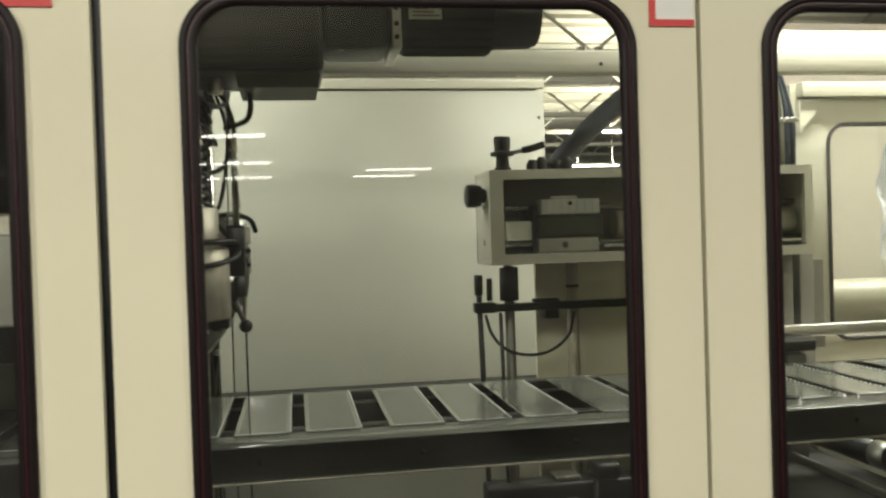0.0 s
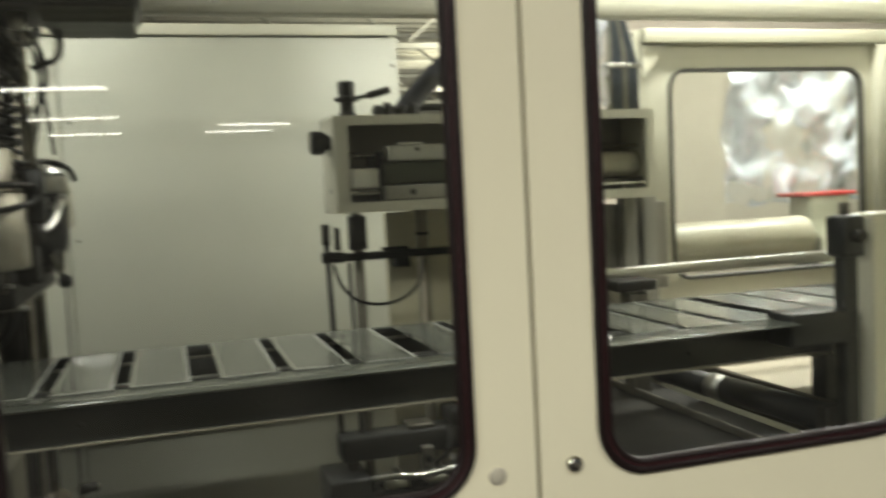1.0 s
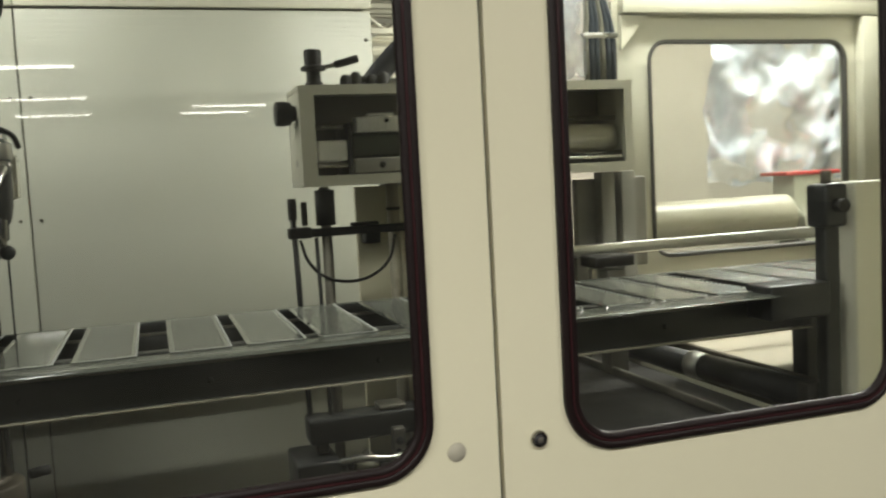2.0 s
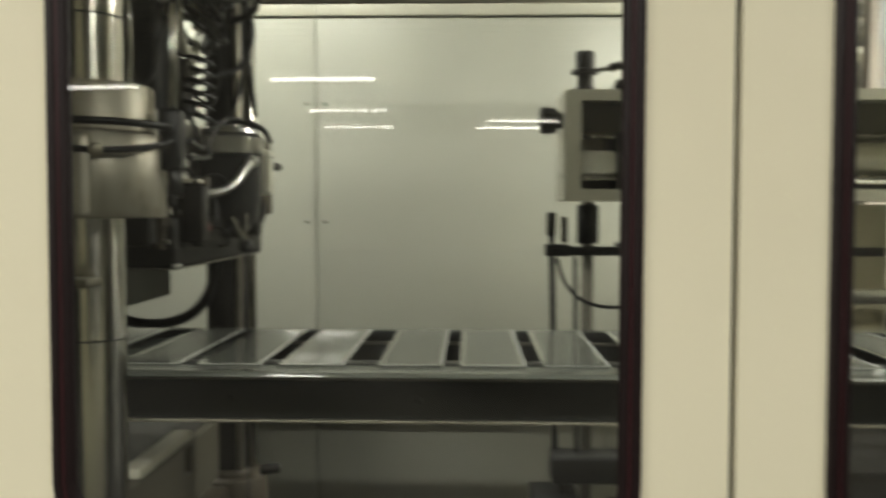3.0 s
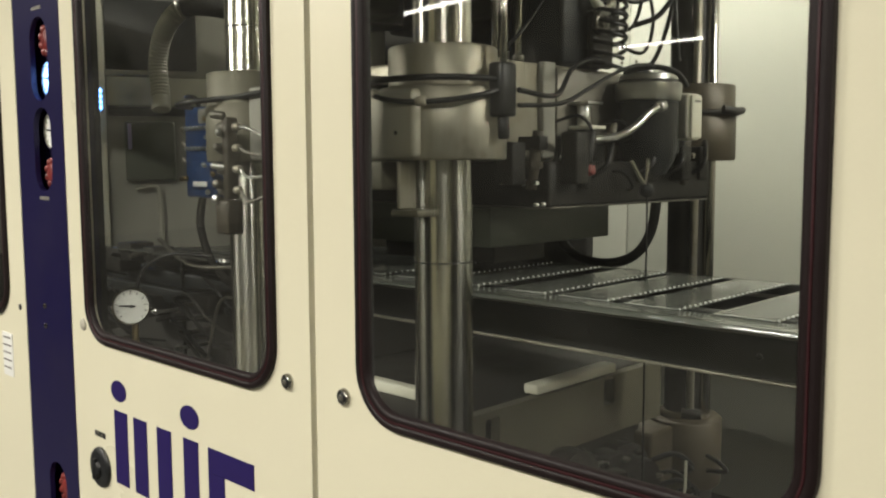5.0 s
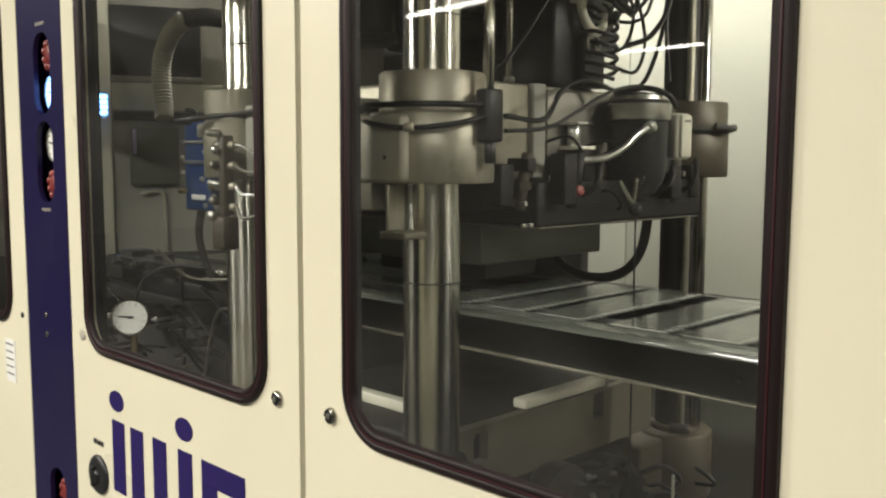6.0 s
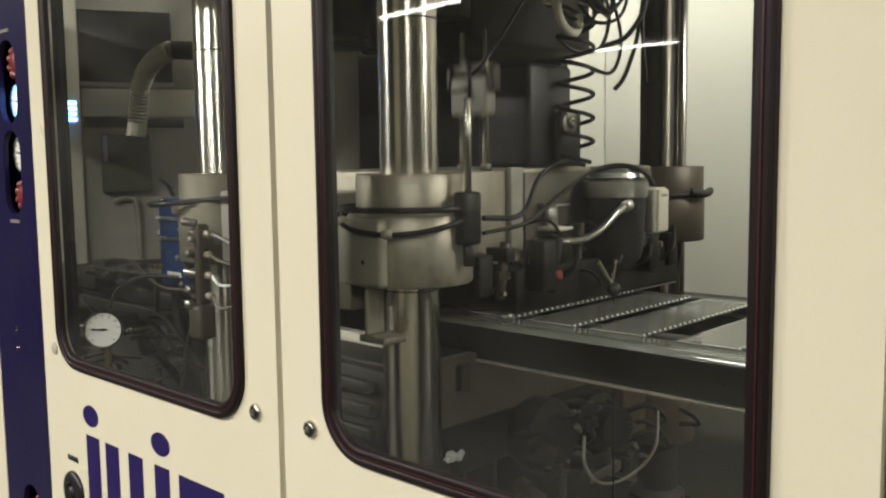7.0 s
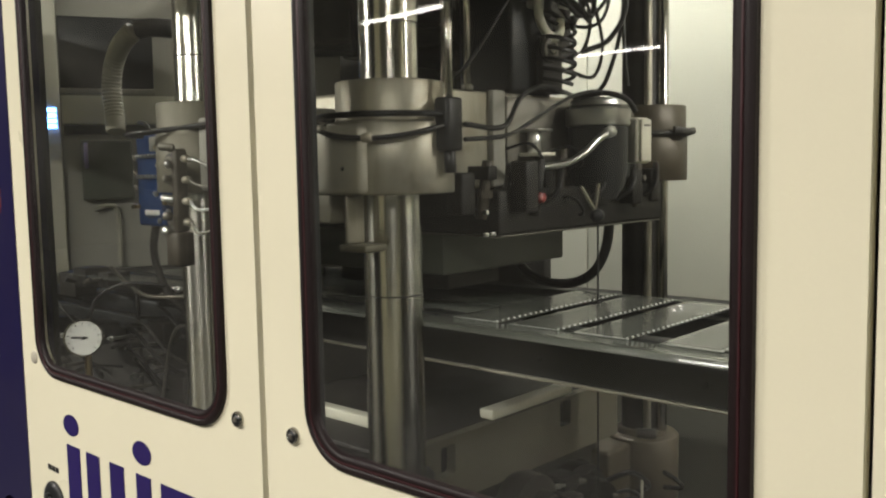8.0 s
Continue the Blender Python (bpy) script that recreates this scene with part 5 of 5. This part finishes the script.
lathe(bm, (0.0445, 0.76, 2.130), (1, 0, 0), [(0, 0.085), (0.01, 0.092), (0.220, 0.092), (0.223, 0.082), (0.24, 0.080), (0.318, 0.078), (0.336, 0.070), (0.340, 0.05)], 40)
part("motor_barrel", bm, BLACK, gm)
for k in range(10):
    a = radians(198 + k * 16)
    bm = bmesh.new()
    c0 = Vector((0.06, 0.76 + 0.092 * math.cos(a), 2.130 + 0.092 * math.sin(a)))
    tube(bm, [c0, c0 + Vector((0.200, 0, 0))], 0.004, 6, 0)
    part("cooling_fin", bm, BLACK, gm)
part("nameplate", B(0.062, 0.137, 0.660, 0.6705, 2.098, 2.128, bevel=0.001), CREAM_IN, gm, "worn printed nameplate")
for k in range(3):
    part("print_line", B(0.070, 0.130 - 0.012 * k, 0.6585, 0.6605, 2.103 + 0.008 * k, 2.106 + 0.008 * k, bevel=0), GREYBAR, gm)
part("motor_hanger", B(-0.35, -0.20, 0.72, 0.80, 2.36, 2.60, bevel=0.006), OILY, gm)
part("lead", T([(-0.30, 0.74, 1.96), (-0.297, 0.75, 1.915), (-0.31, 0.76, 1.885), (-0.36, 0.78, 1.87)], 0.0065), HOSE, gm)
tagged(solid("head_beam", B(-1.5, 2.87, 0.5, 1.0, 2.60, 2.72, bevel=0.01), CREAM_IN, "cream head beam carrying the press drive", "beam"), kind="structure")
tagged(solid("head_post", B(-1.5, -1.38, 0.88, 1.0, 0.12, 2.598, bevel=0.006), CABINET, "grey post carrying the head beam", "post"), kind="structure")
tagged(solid("head_post", B(2.75, 2.87, 0.5, 1.0, 0.12, 2.598, bevel=0.006), CREAM_IN, "cream post carrying the head beam", "post"), kind="structure")

# spring-coiled air hose between head and platen, in rigid turns
COILS = []
for k in range(6):
    t = thing("coil_turn", "turn of a black spring-coiled air hose", "air hose", "coiled hose turns")
    pts = []
    for i in range(15):
        a = 2 * math.pi * i / 14
        r = 0.037
        pts.append((-0.420 + r * math.cos(a), 0.762 + r * math.sin(a), -0.0496 * (i / 14 - 0.5)))
    part("hose_turn", T(pts, 0.0047, 7, 3), HOSE, t)
    COILS.append(t)

# ---- lower table that rises against the platen ----
table = thing("lower_table", "moving lower press table with a pale edge bar and dark mechanism", "press table")
part("table_top", B(-1.02, -0.500, 0.30, 1.12, 0.955, 0.990, bevel=0.004), OILY, table)
part("side_cheek", holed_plate([(0.36, 0.855), (1.10, 0.845), (1.10, 0.985), (0.36, 0.990)], [rounded(0.430, 0.474, 0.912, 0.974, 0.006, 2), rounded(0.845, 0.889, 0.920, 0.980, 0.006, 2)], 0.475, 0.499), CHEEK, table, "worn steel side cheek with square openings", smooth=False).matrix_basis = Matrix(((0, -1, 0, 0), (1, 0, 0, 0), (0, 0, 1, 0), (0, 0, 0, 1)))
part("edge_bar", B(-0.516, -0.478, 0.600, 0.90, 0.9905, 1.012, bevel=0.004), CREAM_IN, table, "pale bar on the table edge")
part("edge_bar", B(-0.98, -0.62, 0.395, 0.425, 0.9905, 1.014, bevel=0.003), CREAM_IN, table, "pale bar on the table edge")
part("front_apron", B(-1.02, -0.51, 0.27, 0.299, 0.82, 0.985, bevel=0.004), OILY, table)
for k in range(3):
    part("apron_step", B(-1.0, -0.53, 0.250, 0.2695, 0.85 + 0.045 * k, 0.875 + 0.045 * k, bevel=0.004), OILY, table)
part("under_frame", B(-0.98, -0.52, 0.36, 1.08, 0.72, 0.954, bevel=0.01), OILY, table)
rng = random.Random(9)
bm = bmesh.new()
lathe(bm, (-0.47, 0.66, 0.79), (1, 0, 0.0), [(0, 0.075), (0.02, 0.082), (0.06, 0.080), (0.07, 0.05), (0.10, 0.045)], 26)
part("drive_drum", bm, GRIME, table)
bm = bmesh.new()
lathe(bm, (-0.46, 0.86, 0.775), (1, -0.25, 0.0), [(0, 0.065), (0.05, 0.07), (0.06, 0.05), (0.11, 0.045)], 22)
part("drive_drum", bm, GRIME, table)
for k in range(34):
    y = 0.56 + 0.46 * rng.random()
    z = 0.68 + 0.15 * rng.random()
    x = -0.43 + 0.10 * rng.random()
    s = 0.010 + 0.016 * rng.random()
    bm = bmesh.new()
    if k % 4 == 0:
        tube(bm, [(x - 0.06, y, z), (x, y + 0.03, z + 0.03), (x + 0.02, y + 0.08, z - 0.01), (x - 0.03, y + 0.12, z - 0.05)], 0.004 + 0.003 * rng.random(), 7)
        part("lead", bm, HOSE, table)
    elif k % 4 == 1:
        box(bm, x - 2 * s, x + s, y - 1.6 * s, y + 1.6 * s, z - s, z + s, bevel=0.004)
        part("valve_block", bm, GRIME, table)
    elif k % 4 == 2:
        lathe(bm, (x - 0.04, y, z), (1, rng.uniform(-0.5, 0.5), rng.uniform(-0.3, 0.3)), [(0, s), (0.03, s), (0.032, s * 0.6), (0.07, s * 0.6)], 10)
        part("fitting", bm, GRIME if k % 8 == 2 else OILY, table)
    else:
        lathe(bm, (x, y, z + 0.01), (1, rng.uniform(-0.6, 0.6), rng.uniform(-0.4, 0.4)), [(0, 0.007), (0.010, 0.007), (0.011, 0.004), (0.022, 0.004)], 6)
        part("nut", bm, ALU if k % 8 == 3 else STEEL_DULL, table)
# guide collar of the table on the rear column
bm = bmesh.new()
lathe(bm, (-0.490, 1.25, 0.635), (0, 0, 1), [(0, 0.092), (0.006, 0.097), (0.174, 0.097), (0.178, 0.093), (0.180, 0.066), (0.192, 0.064), (0.196, 0.058)], 44)
part("guide_collar", bm, TAN_IRON, table, "tan oiled guide collar of the table")
part("collar_port", C((-0.50, 1.165, 0.72), (-0.50, 1.145, 0.72), 0.030, 20), GRIME, table)
part("collar_lug", B(-0.62, -0.47, 1.05, 1.20, 0.660, 0.806, bevel=0.010), TAN_IRON, table)
part("collar_handle", T([(-0.385, 1.18, 0.74), (-0.34, 1.16, 0.735), (-0.33, 1.17, 0.715), (-0.38, 1.17, 0.705)], 0.006, 8), HOSE, table)
part("link_bar", B(-0.36, -0.335, 0.70, 0.82, 0.69, 0.712, bevel=0.003), STEEL_DULL, table)
bm = bmesh.new()
for dx, dy, dz, r in ((0, 0, 0, 0.012), (0.004, 0.018, -0.004, 0.009), (-0.003, 0.034, -0.002, 0.007), (0.0, -0.014, -0.005, 0.007)):
    ball(bm, (-0.462 + dx, 0.40 + dy, 0.80 + dz), r, 10)
part("white_rag", bm, PAPER, table, "crumpled white rag")
part("air_pipe", T([(-0.34, 0.68, 0.80), (-0.33, 0.67, 0.74), (-0.32, 0.72, 0.69), (-0.31, 0.82, 0.685), (-0.31, 0.92, 0.72), (-0.32, 0.95, 0.80)], 0.0036), CABLE_GREY, table)
part("base_spout", C((-0.30, 0.98, 0.905), (-0.34, 0.96, 0.905), 0.012, 12), OILY, table)

# ---- behind the dusty window ----
gs = thing("pressure_gauge", "round white pressure gauge on a bracket inside the window", "pressure gauge")
dial(gs, (-1.262, 0.094, 1.158), (0.82, -0.57, 0.05), 0.0425, WHITE, "chrome gauge case with a white dial")
part("stem", C((-1.29, 0.115, 1.02), (-1.29, 0.115, 1.135), 0.008, 12), BRASS, gs)
part("bracket", B(-1.33, -1.25, 0.105, 0.135, 0.12, 1.02, bevel=0.004), OILY, gs)
part("pipe", T([(-1.29, 0.12, 1.19), (-1.30, 0.15, 1.24), (-1.26, 0.20, 1.27), (-1.18, 0.26, 1.265)], 0.005), HOSE, gs)

HOSE_PALE = mat("grey_ribbed_hose", (0.36, 0.345, 0.27), 0.45, var=0.12, scale=20)
hs = thing("ribbed_hose", "grey ribbed suction hose curving down to a blue valve", "hose")
part("hose", T([(-1.985, 0.66, 1.985), (-2.03, 0.64, 1.945), (-2.080, 0.64, 1.895), (-2.106, 0.64, 1.839), (-2.108, 0.64, 1.783), (-2.099, 0.64, 1.727), (-2.078, 0.63, 1.665)], 0.031, 16, 9, 0.055), HOSE_PALE, hs)
part("elbow", T([(-1.985, 0.66, 1.985), (-1.95, 0.72, 1.995), (-1.93, 0.82, 1.99)], 0.030, 14, 6), OILY, hs)
bv = thing("valve_unit", "blue enamelled valve unit with white labels and bright fittings", "valve")
part("body", B(-1.293, -1.174, 0.260, 0.342, 1.403, 1.617, bevel=0.007), BLUEDEV, bv)
part("top_plate", B(-1.223, -1.172, 0.2545, 0.309, 1.578, 1.612, bevel=0.004), CABINET, bv, "pale grey cover plate")
part("lower_block", B(-1.256, -1.170, 0.253, 0.325, 1.423, 1.489, bevel=0.006), BLUEDEV, bv)
part("label_plate", B(-1.243, -1.182, 0.2495, 0.2525, 1.430, 1.442, bevel=0.001), PAPER, bv)
part("carrier_arm", B(-1.172, -1.069, 0.285, 0.325, 1.545, 1.585, bevel=0.004), BROWNED, bv)
part("hanging_lead", T([(-1.284, 0.30, 1.403), (-1.299, 0.30, 1.33), (-1.284, 0.32, 1.24), (-1.264, 0.36, 1.18)], 0.010), OILY, bv)
part("supply_lead", T([(-1.284, 0.30, 1.617), (-1.324, 0.31, 1.645), (-1.404, 0.34, 1.655), (-1.484, 0.38, 1.66)], 0.006), HOSE, bv)
for z in (1.566, 1.518):
    for k in range(6):
        x = -1.272 + 0.018 * k
        part("fitting", C((x, 0.2595, z), (x, 0.249, z + 0.003), 0.0048, 8), ALU, bv)
for k in range(3):
    part("side_fitting", C((-1.314, 0.268, 1.563 - 0.037 * k), (-1.3095, 0.272, 1.567 - 0.037 * k), 0.010, 10), STEEL, bv)
part("brass_tee", C((-1.319, 0.262, 1.447), (-1.279, 0.255, 1.449), 0.006, 10), BRASS, bv)
rng = random.Random(21)
for k in range(9):
    z = 1.587 - 0.021 * k
    y = 0.235 + 0.04 * rng.random()
    part("push_fitting", C((-1.170, y, z), (-1.162 + 0.016 * rng.random(), y - 0.005, z - 0.003), 0.006, 8), ALU if k % 3 else BRASS, bv)

# lower machinery in the dark under the window
dk = thing("heater_bed", "dark oily heater bed with pipes under the web", "machine bed")
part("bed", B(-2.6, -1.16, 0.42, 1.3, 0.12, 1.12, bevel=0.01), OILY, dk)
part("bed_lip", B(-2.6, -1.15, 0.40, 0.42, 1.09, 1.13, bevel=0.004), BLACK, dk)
rng = random.Random(17)
for k in range(46):
    x, y, z = rng.uniform(-2.3, -1.2), rng.uniform(0.30, 0.40), rng.uniform(0.86, 1.24)
    q = rng.uniform(0.010, 0.026)
    bm = bmesh.new()
    if k % 4 == 0:
        box(bm, x - 2 * q, x + 2 * q, y, 0.45, z - 1.4 * q, z + 1.4 * q, bevel=0.004)
        part("valve_block", bm, GRIME, dk)
    elif k % 4 == 1:
        lathe(bm, (x, 0.45, z), (rng.uniform(-0.4, 0.4), -1, rng.uniform(-0.3, 0.3)), [(0, q * 0.7), (0.06, q * 0.7), (0.062, q * 0.45), (0.11, q * 0.45)], 10)
        part("fitting", bm, (OILY, STEEL_DULL, GRIME)[k % 3], dk)
    elif k % 4 == 2:
        tube(bm, [(x, 0.45, z), (x + 0.03, y - 0.02, z + 0.03), (x + 0.09, y - 0.03, z + 0.01), (x + 0.16, y, z - 0.06), (x + 0.18, 0.45, z - 0.14)], 0.0035 + 0.003 * rng.random(), 7)
        part("lead", bm, HOSE if k % 8 == 2 else OILY, dk)
    else:
        lathe(bm, (x, y, z), (0.5, -1, rng.uniform(-0.3, 0.5)), [(0, 0.008), (0.010, 0.008), (0.011, 0.004), (0.024, 0.004)], 6)
        cyl(bm, (x, y, z), (x, 0.45, z), 0.005, 8)
        part("nut", bm, ALU if k % 8 == 3 else STEEL_DULL, dk)
part("thin_pipe", T([(-1.36, 0.22, 1.30), (-1.25, 0.21, 1.262), (-1.16, 0.22, 1.245), (-1.02, 0.33, 1.25)], 0.0045), STEEL_DULL, dk)
part("thin_pipe", T([(-1.30, 0.30, 0.95), (-1.18, 0.28, 1.16), (-1.05, 0.30, 1.13), (-0.90, 0.34, 1.10)], 0.004), STEEL_DULL, dk)
part("riser", C((-1.50, 0.36, 0.12), (-1.50, 0.36, 1.235), 0.006, 8), OILY, dk)
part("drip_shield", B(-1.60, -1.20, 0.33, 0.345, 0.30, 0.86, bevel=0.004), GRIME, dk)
part("valve_row", B(-2.2, -1.3, 0.45, 0.52, 1.1205, 1.17, bevel=0.008), BLACK, dk)

# grey switch cabinet standing across the far end of the machine
cab = thing("switch_cabinet", "tall grey switch cabinet with a dark window and blue indicator bars", "switch cabinet", at=(-2.86, 1.0, 0.0), turn=62.7)
part("body", B(-0.9, 0.9, 0.0, 0.5, 0.0, 2.6, bevel=0.01), CABINET, cab)
part("pillar", B(-0.255, -0.170, -0.03, -0.001, 0.2, 2.55, bevel=0.005), CREAM_IN, cab)
part("pillar", B(-0.40, -0.330, -0.03, -0.001, 0.2, 2.55, bevel=0.005), CREAM_IN, cab)
for k in range(4):
    part("indicator", B(-0.237, -0.185, -0.036, -0.0305, 1.715 + 0.022 * k, 1.729 + 0.022 * k, bevel=0.002), BLUELED, cab, "glowing blue indicator bar")
part("dark_window", B(-0.165, 0.20, -0.012, -0.001, 1.88, 2.17, bevel=0.006), BLACK, cab, "dark window pane")
part("window_frame", B(-0.168, 0.205, -0.02, -0.001, 1.855, 1.878, bevel=0.004), CABINET, cab)
part("vent_strip", B(-0.16, 0.24, -0.012, -0.001, 1.690, 1.728, bevel=0.003), BLACK, cab)
part("door_panel", B(-0.165, 0.50, -0.010, -0.001, 1.735, 1.850, bevel=0.004), CREAM_IN, cab)
part("screen", B(-0.10, 0.10, -0.05, -0.001, 1.42, 1.665, bevel=0.008), TOOL, cab, "grey instrument box")
part("screen_light", B(-0.088, -0.072, -0.056, -0.0505, 1.55, 1.655, bevel=0.002), mat("lilac_plate", (0.42, 0.36, 0.62), 0.4), cab)
part("dark_base", B(-0.9, 0.9, -0.03, -0.001, 0.02, 1.13, bevel=0.006), OILY, cab)
part("handle", T([(-0.06, -0.03, 1.38), (0.0, -0.035, 1.395), (0.03, -0.035, 1.36), (0.035, -0.03, 1.15)], 0.009), CABLE_GREY, cab)


# ---- what moves ----
def motions():
    down = [(0, 0), (6.3, 0), (6.4, 0.006), (6.5, 0.071), (6.6, 0.148), (6.7, 0.163), (7.0, 0.163), (7.1, 0.149), (7.2, 0.091), (7.3, 0.036), (7.4, 0.006), (7.5, 0.0), (8.0, 0.0)]
    walk(platen, [(t, pose(0, 0, -d)) for t, d in down])
    rise = [(0, 0), (6.3, 0), (6.4, 0.004), (6.5, 0.047), (6.6, 0.130), (6.7, 0.157), (7.0, 0.157), (7.1, 0.146), (7.2, 0.094), (7.3, 0.040), (7.4, 0.008), (7.5, 0.0), (8.0, 0.0)]
    walk(table, [(t, pose(0, 0, d)) for t, d in rise])
    walk(bv, [(t, pose(0, 0, -d)) for t, d in down])
    slide = [(0, 1.86), (6.5, 1.86), (6.6, 1.735), (6.7, 1.626), (6.8, 1.579), (6.9, 1.579), (7.0, 1.622), (7.1, 1.745), (7.2, 1.86), (8.0, 1.86)]
    walk(plug, [(t, pose(0, 0, z)) for t, z in slide])
    foot = Vector((-2.078, 0.63, 1.665))
    for_hose = [(t, Matrix.Translation(foot - Vector((0, 0, 0.25 * d))) @ Matrix.Rotation(radians(20) * d / 0.163, 4, "Y") @ Matrix.Translation(-foot)) for t, d in down]
    walk(hs, for_hose)
    for k, turn in enumerate(COILS):
        f = (k + 0.5) / len(COILS)
        walk(turn, [(t, pose(0, 0, 1.825 - f * (0.135 + d))) for t, d in down])
    feed = [(0, 0), (5.5, 0), (5.6, 0.005), (5.7, 0.035), (5.8, 0.09), (5.9, 0.185), (6.0, 0.285), (6.1, 0.38), (6.2, 0.445), (6.3, 0.45), (8.0, 0.45)]
    for x, strip in zip(TRAY_X, TRAYS):
        walk(strip, [(t, pose(x + d, 0, 0)) for t, d in feed])


motions()
